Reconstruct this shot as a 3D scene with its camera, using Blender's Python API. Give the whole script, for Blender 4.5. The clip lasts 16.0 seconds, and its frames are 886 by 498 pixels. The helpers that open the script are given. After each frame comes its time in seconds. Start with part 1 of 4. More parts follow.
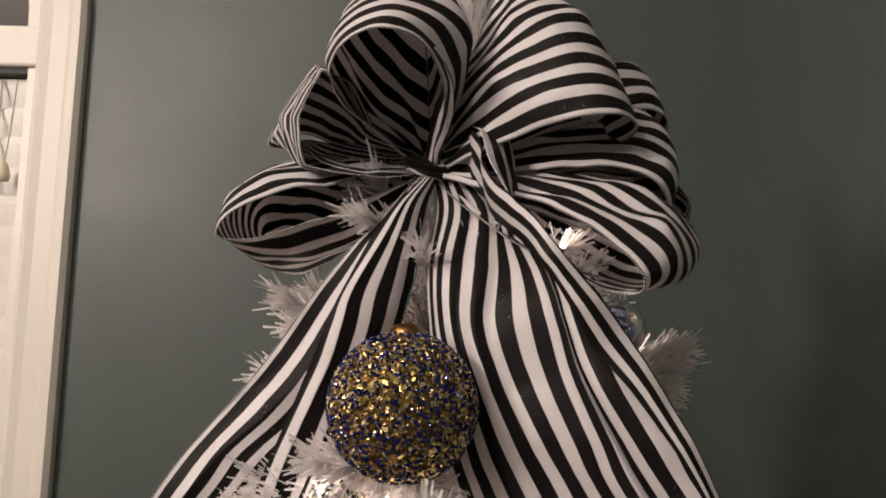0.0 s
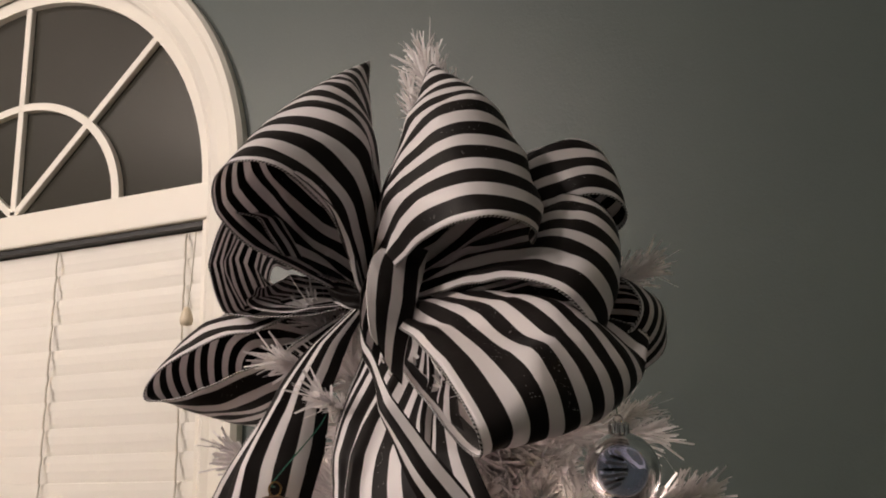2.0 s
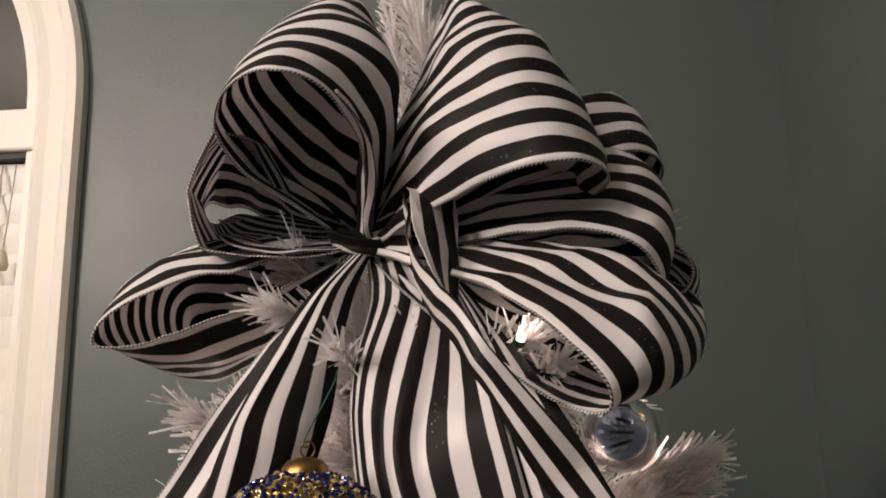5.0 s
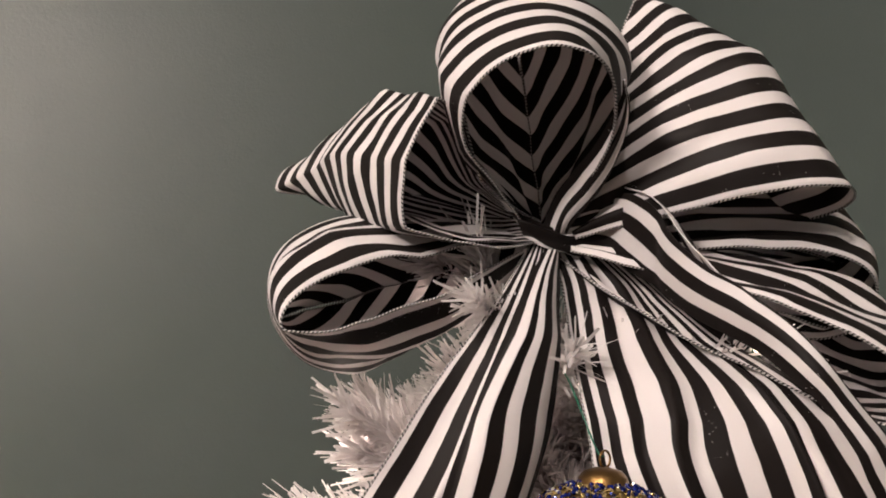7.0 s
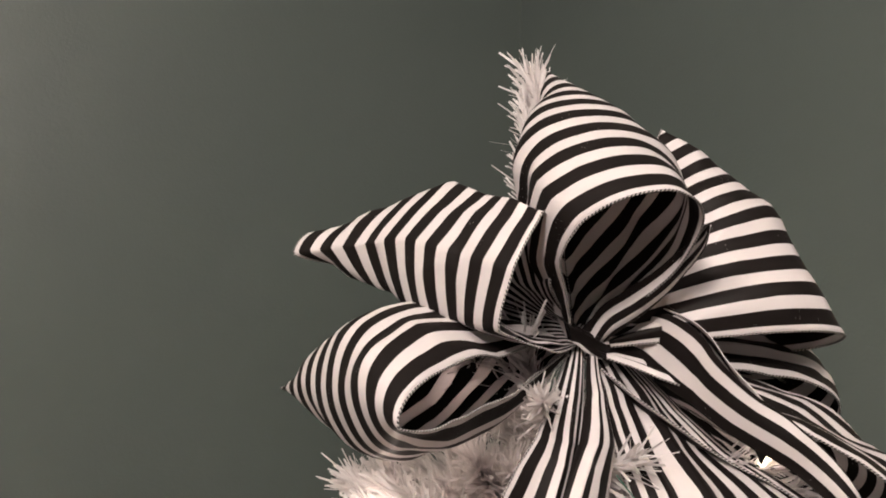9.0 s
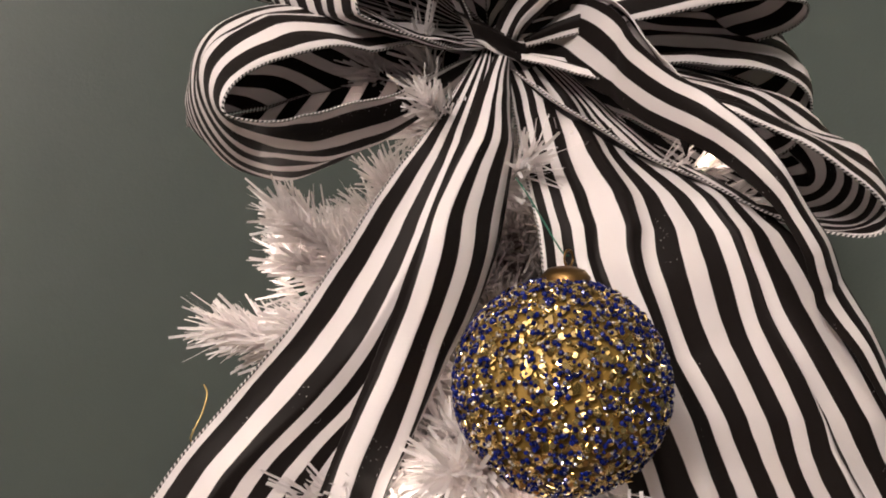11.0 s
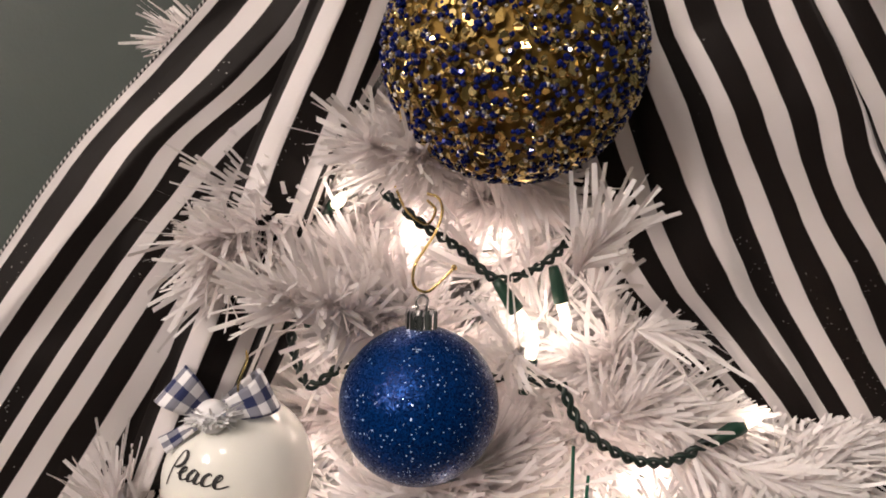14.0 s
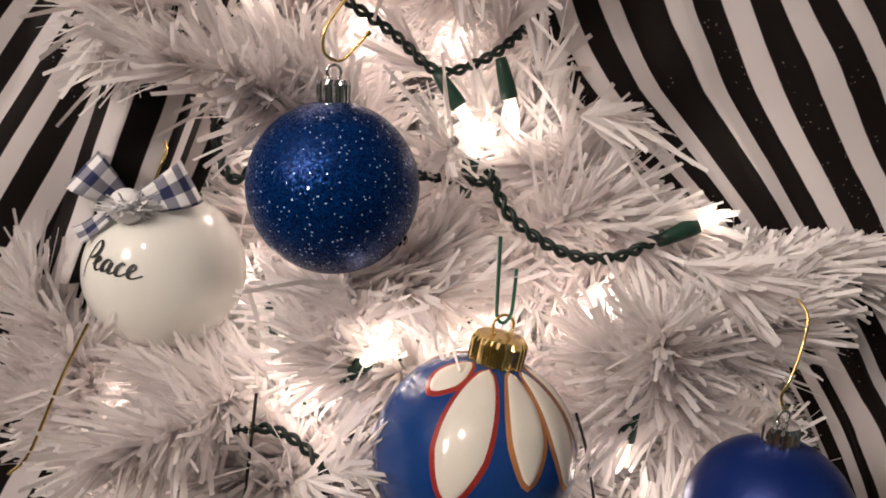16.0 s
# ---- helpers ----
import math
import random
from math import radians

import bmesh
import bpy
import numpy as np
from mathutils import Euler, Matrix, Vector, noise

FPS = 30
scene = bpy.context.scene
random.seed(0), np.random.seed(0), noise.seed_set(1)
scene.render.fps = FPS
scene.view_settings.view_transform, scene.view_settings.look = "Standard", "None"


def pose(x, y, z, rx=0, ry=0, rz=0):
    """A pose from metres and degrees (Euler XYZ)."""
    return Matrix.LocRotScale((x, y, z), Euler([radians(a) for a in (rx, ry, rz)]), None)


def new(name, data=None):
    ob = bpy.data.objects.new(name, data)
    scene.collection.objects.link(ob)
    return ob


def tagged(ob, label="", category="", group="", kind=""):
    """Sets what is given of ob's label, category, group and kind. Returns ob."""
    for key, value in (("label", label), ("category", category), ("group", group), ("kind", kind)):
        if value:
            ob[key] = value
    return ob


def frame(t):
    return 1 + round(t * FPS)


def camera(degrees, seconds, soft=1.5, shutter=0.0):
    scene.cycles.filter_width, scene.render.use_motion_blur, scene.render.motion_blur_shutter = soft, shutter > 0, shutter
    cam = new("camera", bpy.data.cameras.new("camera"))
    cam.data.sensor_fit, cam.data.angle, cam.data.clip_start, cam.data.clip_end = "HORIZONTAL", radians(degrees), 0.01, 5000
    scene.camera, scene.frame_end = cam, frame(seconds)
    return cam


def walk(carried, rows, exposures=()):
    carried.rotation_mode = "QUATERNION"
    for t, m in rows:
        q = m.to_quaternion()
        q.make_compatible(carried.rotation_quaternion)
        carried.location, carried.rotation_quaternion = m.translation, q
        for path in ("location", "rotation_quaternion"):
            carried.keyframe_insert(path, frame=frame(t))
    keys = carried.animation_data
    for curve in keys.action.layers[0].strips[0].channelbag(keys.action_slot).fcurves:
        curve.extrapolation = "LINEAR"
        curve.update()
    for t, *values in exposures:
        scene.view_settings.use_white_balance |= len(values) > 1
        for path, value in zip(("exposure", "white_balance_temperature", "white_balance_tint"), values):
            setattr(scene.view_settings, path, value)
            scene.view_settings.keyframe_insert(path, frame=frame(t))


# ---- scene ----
cam = camera(57.8, 16.0, soft=1.8)
METRES, EYE, TILT, LEAN, TURN = 1.25, 1.75, 7.5, -1.2, 0.0
ROWS = [
    (0.0, 0.0, 0.0, 0.0, 0.0, -0.0, 0.0),
    (0.5, 0.0154, 0.007, 0.0081, 1.1, 2.54, 1.24),
    (1.0, 0.0473, 0.0221, 0.0121, 5.3, 4.7, 2.67),
    (1.5, 0.1057, 0.0581, 0.0122, 12.58, 6.86, 3.39),
    (2.0, 0.1573, 0.0868, 0.0147, 21.04, 7.18, 5.74),
    (2.5, 0.1861, 0.0948, 0.0138, 24.62, 8.1, 6.91),
    (3.0, 0.1962, 0.1014, 0.0111, 23.76, 7.37, 6.06),
    (3.5, 0.1938, 0.1046, 0.0101, 23.51, 6.86, 5.81),
    (6.0, -0.0353, 0.083, 0.0149, -4.8, 2.95, 0.9),
    (6.5, -0.055, 0.109, 0.0109, -5.32, 2.77, 0.25),
    (7.0, -0.1254, 0.1222, 0.0197, -14.5, 2.99, -1.62),
    (7.5, -0.2013, 0.1486, 0.0289, -26.51, 5.13, -6.22),
    (8.0, -0.2455, 0.1727, 0.0379, -31.9, 6.03, -8.18),
    (8.5, -0.2534, 0.1738, 0.0437, -34.77, 6.0, -8.72),
    (9.0, -0.2479, 0.1645, 0.038, -33.62, 5.98, -7.54),
    (9.5, -0.2292, 0.1523, 0.0286, -31.05, 2.39, -6.5),
    (10.0, -0.2044, 0.154, 0.0122, -28.53, -1.57, -5.41),
    (12.5, -0.0972, 0.1394, -0.0228, -19.3, -8.55, -2.62),
    (13.0, -0.0928, 0.1407, -0.0352, -16.86, -10.35, -2.27),
    (13.5, -0.0937, 0.1493, -0.0498, -16.46, -12.93, -2.75),
    (14.0, -0.0901, 0.1539, -0.0634, -16.11, -15.23, -2.91),
    (14.5, -0.0858, 0.1519, -0.0714, -15.77, -16.71, -2.84),
    (15.0, -0.0797, 0.1482, -0.0754, -15.71, -17.7, -2.9),
    (15.5, -0.074, 0.1486, -0.0841, -15.1, -19.14, -2.92),
    (16.0, -0.0565, 0.1516, -0.0975, -12.05, -21.25, -2.51),
]
walk(cam, [(t, pose(0, 0, EYE, TILT, LEAN, TURN) @ pose(METRES * x, METRES * y, METRES * z, 90 + pitch, roll, yaw)) for t, x, y, z, yaw, pitch, roll in ROWS],
     exposures=[(0.0, 0.0), (3.5, 0.0), (6.0, 0.36), (7.0, 0.44), (8.0, 0.46), (10.0, 0.46), (12.5, 0.26), (14.0, 0.0), (16.0, -0.15)])

# ---- light ----
world = bpy.data.worlds.new("night")
scene.world = world
world.use_nodes = True
world.node_tree.nodes["Background"].inputs[0].default_value = (0.012, 0.016, 0.03, 1)
world.node_tree.nodes["Background"].inputs[1].default_value = 0.3


def lamp(name, kind, place, power, colour, size):
    data = bpy.data.lights.new(name, kind)
    data.energy, data.color = power, colour
    if kind == "AREA":
        data.shape, data.size = "DISK", size
    else:
        data.shadow_soft_size = size
    ob = new(name, data)
    ob.location = place
    return ob


WARM = (1.0, 0.85, 0.79)
LAMP_AT = Vector((-1.40, -0.50, 2.45))
lamp("ceiling_bulb", "POINT", LAMP_AT, 73, WARM, 0.16)
SPOT_AT = Vector((-0.85, -0.80, 3.02))
lamp("downlight_bulb", "POINT", SPOT_AT, 36, WARM, 0.07)

# ---- materials ----


class Nodes:
    """A small writer for node materials."""

    def __init__(self, name):
        self.mat = bpy.data.materials.new(name)
        self.mat.use_nodes = True
        self.tree = self.mat.node_tree
        self.bsdf = self.tree.nodes["Principled BSDF"]
        self.out = self.tree.nodes["Material Output"]

    def add(self, kind, **settings):
        node = self.tree.nodes.new(kind)
        for key, value in settings.items():
            if key in node.inputs:
                node.inputs[key].default_value = value
        return node

    def link(self, a, b):
        self.tree.links.new(a, b)

    def math(self, op, a, b=None):
        node = self.tree.nodes.new("ShaderNodeMath")
        node.operation = op
        for i, v in enumerate((a, b)):
            if v is None:
                continue
            if isinstance(v, (int, float)):
                node.inputs[i].default_value = v
            else:
                self.link(v, node.inputs[i])
        return node.outputs[0]

    def mix(self, fac, a, b):
        node = self.tree.nodes.new("ShaderNodeMix")
        node.data_type = "RGBA"
        for sock, v in ((node.inputs[0], fac), (node.inputs[6], a), (node.inputs[7], b)):
            if isinstance(v, (int, float)):
                sock.default_value = v
            elif isinstance(v, tuple):
                sock.default_value = (*v, 1)
            else:
                self.link(v, sock)
        return node.outputs[2]

    def noise(self, scale, detail=4, coords="Object", rough=0.55):
        tc = self.tree.nodes.new("ShaderNodeTexCoord")
        n = self.add("ShaderNodeTexNoise", Scale=scale, Detail=detail, Roughness=rough)
        self.link(tc.outputs[coords], n.inputs["Vector"])
        return n.outputs["Fac"]

    def bump(self, height, strength, distance):
        b = self.add("ShaderNodeBump", Strength=strength, Distance=distance)
        self.link(height, b.inputs["Height"])
        self.link(b.outputs[0], self.bsdf.inputs["Normal"])
        return b

    def set(self, **values):
        for key, value in values.items():
            sock = self.bsdf.inputs[key.replace("_", " ")]
            if isinstance(value, tuple):
                value = (*value, 1)
            if isinstance(value, (int, float, tuple)):
                sock.default_value = value
            else:
                self.link(value, sock)
        return self


def shaded(name, a, b, scale, rough, metal=0.0, bump=0.2, depth=0.001, fine=200):
    """Two tones mixed by large noise, with fine relief."""
    m = Nodes(name)
    m.set(Base_Color=m.mix(m.noise(scale), a, b), Roughness=rough, Metallic=metal)
    if bump:
        m.bump(m.noise(fine, 3), bump, depth)
    return m.mat


def wall_material():
    m = Nodes("painted_wall")
    m.set(Base_Color=m.mix(m.noise(1.7), (0.068, 0.087, 0.080), (0.079, 0.099, 0.090)), Roughness=m.math("ADD", m.math("MULTIPLY", m.noise(9), 0.15), 0.38))
    m.bump(m.noise(260, 3), 0.22, 0.0012)
    return m.mat


def ribbon_material():
    """Satin ribbon, ten black and ten white stripes across its width; the black ones hold specks of glitter."""
    m = Nodes("striped_ribbon")
    tc = m.tree.nodes.new("ShaderNodeTexCoord")
    sep = m.tree.nodes.new("ShaderNodeSeparateXYZ")
    m.link(tc.outputs["UV"], sep.inputs[0])
    wob = m.math("MULTIPLY", m.math("SUBTRACT", m.noise(60, 2), 0.5), 0.06)
    f = m.math("FRACT", m.math("ADD", m.math("MULTIPLY", sep.outputs[1], STRIPES), wob))
    tri = m.math("ABSOLUTE", m.math("SUBTRACT", f, 0.5))
    ramp = m.add("ShaderNodeMapRange")
    ramp.inputs["From Min"].default_value, ramp.inputs["From Max"].default_value = 0.262, 0.280
    m.link(tri, ramp.inputs["Value"])
    white = ramp.outputs[0]
    speck = m.add("ShaderNodeTexVoronoi", Scale=2300.0)
    m.link(tc.outputs["Object"], speck.inputs["Vector"])
    sepc = m.tree.nodes.new("ShaderNodeSeparateColor")
    m.link(speck.outputs["Color"], sepc.inputs[0])
    spark = m.math("MULTIPLY", m.math("GREATER_THAN", sepc.outputs[0], 0.990), m.math("SUBTRACT", 1.0, white))
    spark = m.math("MULTIPLY", spark, m.math("GREATER_THAN", m.noise(35, 2), 0.60))
    col = m.mix(white, (0.0095, 0.0075, 0.007), m.mix(m.noise(25), (0.87, 0.845, 0.845), (0.80, 0.775, 0.775)))
    col = m.mix(spark, col, (0.26, 0.255, 0.25))
    m.set(Base_Color=col, Metallic=spark, Roughness=m.math("SUBTRACT", 0.52, m.math("MULTIPLY", white, 0.10)))
    m.set(Specular_IOR_Level=m.math("ADD", m.math("MULTIPLY", white, 0.32), 0.10))
    wave = m.add("ShaderNodeTexNoise", Scale=1.0, Detail=2.0)
    mapping = m.add("ShaderNodeMapping")
    mapping.inputs["Scale"].default_value = (600.0, 220.0, 1.0)
    m.link(tc.outputs["UV"], mapping.inputs["Vector"])
    m.link(mapping.outputs[0], wave.inputs["Vector"])
    m.bump(m.math("ADD", m.math("MULTIPLY", wave.outputs["Fac"], 0.15), m.noise(45, 3)), 0.25, 0.002)
    trans = m.add("ShaderNodeBsdfTranslucent")
    m.link(m.mix(white, (0.005, 0.005, 0.005), (0.86, 0.80, 0.80)), trans.inputs["Color"])
    shader = m.add("ShaderNodeMixShader")
    m.link(m.math("MULTIPLY", white, 0.36), shader.inputs[0])
    m.link(m.bsdf.outputs[0], shader.inputs[1])
    m.link(trans.outputs[0], shader.inputs[2])
    m.link(shader.outputs[0], m.out.inputs[0])
    return m.mat


def cord_material(name, a, b, pitch):
    """A thread twisted of two colours, along the u of its mesh."""
    m = Nodes(name)
    tc = m.tree.nodes.new("ShaderNodeTexCoord")
    sep = m.tree.nodes.new("ShaderNodeSeparateXYZ")
    m.link(tc.outputs["UV"], sep.inputs[0])
    f = m.math("FRACT", m.math("ADD", m.math("MULTIPLY", sep.outputs[0], 1 / pitch), sep.outputs[1]))
    m.set(Base_Color=m.mix(m.math("GREATER_THAN", f, 0.5), a, b), Roughness=0.5)
    m.bump(m.math("PINGPONG", f, 0.5), 0.8, 0.0006)
    return m.mat


def needle_material():
    m = Nodes("white_tinsel")
    geo = m.tree.nodes.new("ShaderNodeNewGeometry")
    col = m.mix(geo.outputs["Random Per Island"], (0.90, 0.895, 0.89), (0.95, 0.945, 0.94))
    m.set(Base_Color=col, Roughness=0.30)
    trans = m.add("ShaderNodeBsdfTranslucent", Color=(0.925, 0.85, 0.845, 1))
    shader = m.add("ShaderNodeMixShader", Fac=0.42)
    m.link(m.bsdf.outputs[0], shader.inputs[1])
    m.link(trans.outputs[0], shader.inputs[2])
    m.link(shader.outputs[0], m.out.inputs[0])
    return m.mat


def glitter_material(name, dark, bright, scale, metal=0.85):
    """Small flakes that each face their own way, a few painted pale as glints."""
    m = Nodes(name)
    tc = m.tree.nodes.new("ShaderNodeTexCoord")
    vor = m.add("ShaderNodeTexVoronoi", Scale=scale)
    m.link(tc.outputs["Object"], vor.inputs["Vector"])
    sep = m.tree.nodes.new("ShaderNodeSeparateColor")
    m.link(vor.outputs["Color"], sep.inputs[0])
    geo = m.tree.nodes.new("ShaderNodeNewGeometry")
    sub = m.tree.nodes.new("ShaderNodeVectorMath")
    sub.operation = "SUBTRACT"
    m.link(vor.outputs["Color"], sub.inputs[0])
    sub.inputs[1].default_value = (0.5, 0.5, 0.5)
    scl = m.tree.nodes.new("ShaderNodeVectorMath")
    scl.operation = "SCALE"
    m.link(sub.outputs[0], scl.inputs[0])
    scl.inputs["Scale"].default_value = 0.38
    add = m.tree.nodes.new("ShaderNodeVectorMath")
    m.link(geo.outputs["Normal"], add.inputs[0])
    m.link(scl.outputs[0], add.inputs[1])
    nrm = m.tree.nodes.new("ShaderNodeVectorMath")
    nrm.operation = "NORMALIZE"
    m.link(add.outputs[0], nrm.inputs[0])
    painted_glint = m.math("GREATER_THAN", sep.outputs[2], 0.983)
    m.set(Base_Color=m.mix(painted_glint, m.mix(sep.outputs[1], dark, bright), (0.50, 0.68, 1.0)), Metallic=metal, Roughness=0.3, Normal=nrm.outputs[0], Specular_IOR_Level=0.12)
    return m.mat


def island_material(name, a, b, metal, rough):
    m = Nodes(name)
    geo = m.tree.nodes.new("ShaderNodeNewGeometry")
    m.set(Base_Color=m.mix(geo.outputs["Random Per Island"], a, b), Metallic=metal, Roughness=rough)
    return m.mat


def glass_material(name, tint, rough=0.0, ior=1.45):
    m = Nodes(name)
    m.set(Base_Color=tint, Roughness=rough, IOR=ior)
    m.bsdf.inputs["Transmission Weight"].default_value = 1.0
    return m.mat


def glow_material(name, colour, strength):
    m = Nodes(name)
    m.set(Base_Color=(0.9, 0.8, 0.6), Emission_Color=colour, Emission_Strength=strength, Roughness=0.2)
    return m.mat


def gingham_material():
    m = Nodes("blue_gingham")
    tc = m.tree.nodes.new("ShaderNodeTexCoord")
    sep = m.tree.nodes.new("ShaderNodeSeparateXYZ")
    m.link(tc.outputs["UV"], sep.inputs[0])
    a = m.math("GREATER_THAN", m.math("FRACT", m.math("MULTIPLY", sep.outputs[0], 1 / 0.0076)), 0.5)
    b = m.math("GREATER_THAN", m.math("FRACT", m.math("MULTIPLY", sep.outputs[1], 1.6)), 0.5)
    s = m.math("POWER", m.math("MULTIPLY", m.math("ADD", a, b), 0.5), 0.45)
    m.set(Base_Color=m.mix(s, (0.80, 0.80, 0.82), (0.012, 0.022, 0.09)), Roughness=0.75)
    m.bump(m.noise(1500, 2), 0.3, 0.0004)
    return m.mat


STRIPES = 10
WALL = wall_material()
RIBBON = ribbon_material()
CORD = cord_material("whipped_edge", (0.012, 0.012, 0.013), (0.50, 0.48, 0.47), 0.0019)
TWIST = shaded("green_wire", (0.004, 0.030, 0.018), (0.006, 0.045, 0.026), 60, 0.42)
CABLE = shaded("dark_green_cable", (0.0022, 0.012, 0.009), (0.003, 0.018, 0.013), 60, 0.45)
NEEDLE = needle_material()
BARK = shaded("white_wire", (0.62, 0.60, 0.60), (0.72, 0.70, 0.70), 90, 0.5)
TRIM = shaded("white_trim_paint", (0.74, 0.71, 0.63), (0.79, 0.76, 0.68), 4, 0.42, bump=0.1, fine=90)
SLAT = shaded("white_slat", (0.78, 0.755, 0.69), (0.82, 0.80, 0.735), 6, 0.45, bump=0.08, fine=120)
STRING = shaded("ladder_string", (0.50, 0.47, 0.40), (0.60, 0.56, 0.48), 80, 0.8)
GAP = shaded("shadow_gap_black", (0.02, 0.02, 0.02), (0.03, 0.03, 0.028), 40, 0.6)
PLASTER = shaded("ceiling_plaster", (0.70, 0.69, 0.66), (0.75, 0.74, 0.71), 3, 0.9, fine=150)
FLOORING = shaded("floor_wood", (0.16, 0.09, 0.05), (0.24, 0.14, 0.08), 7, 0.4, fine=60)
# Olive base colour stands in for the room's reflection in the glass.
PANE = shaded("pane_reflection_tone", (0.034, 0.033, 0.027), (0.042, 0.040, 0.033), 2.5, 0.12, bump=0)
NIGHT = shaded("night_dark", (0.012, 0.013, 0.014), (0.02, 0.02, 0.02), 2, 0.9)
GOLD_CORE = shaded("gold_lacquer", (0.20, 0.12, 0.02), (0.34, 0.22, 0.05), 260, 0.6, metal=0.5)
GOLD_BIT = island_material("gold_sequin", (0.40, 0.27, 0.08), (0.82, 0.64, 0.30), 0.95, 0.2)
BLUE_BIT = island_material("cobalt_bead", (0.002, 0.005, 0.045), (0.006, 0.016, 0.17), 0.3, 0.12)
CLEAR_BIT = island_material("crystal_bead", (0.55, 0.50, 0.42), (0.95, 0.92, 0.86), 0.75, 0.06)
BRASS = shaded("aged_brass", (0.16, 0.09, 0.03), (0.30, 0.18, 0.07), 120, 0.32, metal=1.0)
BRIGHT_GOLD = shaded("gold_wire", (0.75, 0.55, 0.20), (0.85, 0.66, 0.30), 200, 0.2, metal=1.0)
CHROME = shaded("chrome_cap", (0.62, 0.62, 0.64), (0.72, 0.72, 0.74), 200, 0.12, metal=1.0)
BLUE_GLITTER = glitter_material("blue_glitter", (0.0002, 0.006, 0.046), (0.0007, 0.040, 0.20), 2300, 0.4)
BLUE_MATTE = shaded("blue_satin", (0.002, 0.018, 0.13), (0.003, 0.025, 0.18), 60, 0.28, metal=0.4)
WHITE_GLOSS = shaded("white_enamel", (0.74, 0.75, 0.70), (0.78, 0.79, 0.74), 30, 0.12, bump=0)
INK = shaded("black_ink", (0.008, 0.008, 0.009), (0.012, 0.012, 0.012), 90, 0.5)
PAINT_BLUE = shaded("blue_enamel", (0.006, 0.03, 0.14), (0.010, 0.05, 0.20), 90, 0.16)
PAINT_WHITE = shaded("cream_enamel", (0.64, 0.62, 0.55), (0.70, 0.68, 0.61), 70, 0.14)
PAINT_RED = shaded("red_enamel", (0.20, 0.015, 0.015), (0.33, 0.04, 0.025), 90, 0.2)
PAINT_COPPER = shaded("copper_enamel", (0.42, 0.17, 0.06), (0.55, 0.25, 0.10), 90, 0.25, metal=0.3)
CLEAR = glass_material("clear_glass", (0.74, 0.77, 0.92))
GREEN_CLIP = shaded("green_wire_hook", (0.01, 0.10, 0.06), (0.015, 0.13, 0.08), 90, 0.35)
BLACK_WIRE = shaded("black_wire", (0.01, 0.01, 0.01), (0.016, 0.016, 0.016), 90, 0.4)
BULB = glow_material("lit_bulb", (1.0, 0.84, 0.62), 2.6)
LAMP_GLASS = glow_material("lamp_glass", (1.0, 0.86, 0.70), 6)
GINGHAM = gingham_material()
POMPOM = shaded("pompom_yarn", (0.76, 0.76, 0.78), (0.85, 0.85, 0.86), 90, 0.9)
BEAD = shaded("wooden_tassel", (0.60, 0.52, 0.38), (0.70, 0.62, 0.47), 60, 0.45)

# ---- mesh helpers ----
BASE = {}


def thing(name, at, label, category, group="", kind=""):
    ob = new(name)
    ob.location = at
    ob.empty_display_size = 0.02
    BASE[ob.name] = Vector(at)
    return tagged(ob, label, category, group, kind)


def part(name, bm, material, parent=None, label="", smooth=True):
    """Links a bmesh, written in world metres, as one mesh under a thing or a part."""
    data = bpy.data.meshes.new(name)
    base = BASE[parent.name] if parent else Vector((0, 0, 0))
    bmesh.ops.translate(bm, verts=bm.verts, vec=-base)
    bm.to_mesh(data)
    bm.free()
    return placed(name, data, material, parent, label, smooth)


def placed(name, data, material, parent, label, smooth=True):
    data.materials.append(material)
    if smooth:
        data.polygons.foreach_set("use_smooth", [True] * len(data.polygons))
    ob = new(name, data)
    ob.parent = parent
    BASE[ob.name] = BASE[parent.name] if parent else Vector((0, 0, 0))
    if label:
        ob["label"] = label
    return ob


def sheet(name, points, uv, material, parent, label="", closed=False, smooth=True, thick=0.0):
    """A grid of points (rows, columns, 3) as one mesh with its uv."""
    rows, cols = points.shape[:2]
    base = BASE[parent.name] if parent else Vector((0, 0, 0))
    data = bpy.data.meshes.new(name)
    span = cols if closed else cols - 1
    faces = [(i * cols + j, i * cols + (j + 1) % cols, (i + 1) * cols + (j + 1) % cols, (i + 1) * cols + j) for i in range(rows - 1) for j in range(span)]
    data.from_pydata((points.reshape(-1, 3) - np.array(base)).tolist(), [], faces)
    layer = data.uv_layers.new(name="UVMap")
    flat = uv.reshape(-1, 2)
    loops = np.empty(len(data.loops), dtype=np.int32)
    data.loops.foreach_get("vertex_index", loops)
    layer.data.foreach_set("uv", flat[loops].astype(np.float32).ravel())
    ob = placed(name, data, material, parent, label, smooth)
    if thick:
        mod = ob.modifiers.new("thickness", "SOLIDIFY")
        mod.thickness, mod.offset = thick, 0
    return ob


def spline(points, n):
    """A Catmull-Rom curve through the points, n samples."""
    p = np.array(points, dtype=float)
    p = np.concatenate([(2 * p[0] - p[1])[None], p, (2 * p[-1] - p[-2])[None]])
    t = np.linspace(0, len(p) - 3 - 1e-6, n)
    i = t.astype(int)
    f = (t - i).reshape(-1, *([1] * (p.ndim - 1)))
    a, b, c, d = p[i], p[i + 1], p[i + 2], p[i + 3]
    return 0.5 * (2 * b + (c - a) * f + (2 * a - 5 * b + 4 * c - d) * f ** 2 + (3 * b - a - 3 * c + d) * f ** 3)


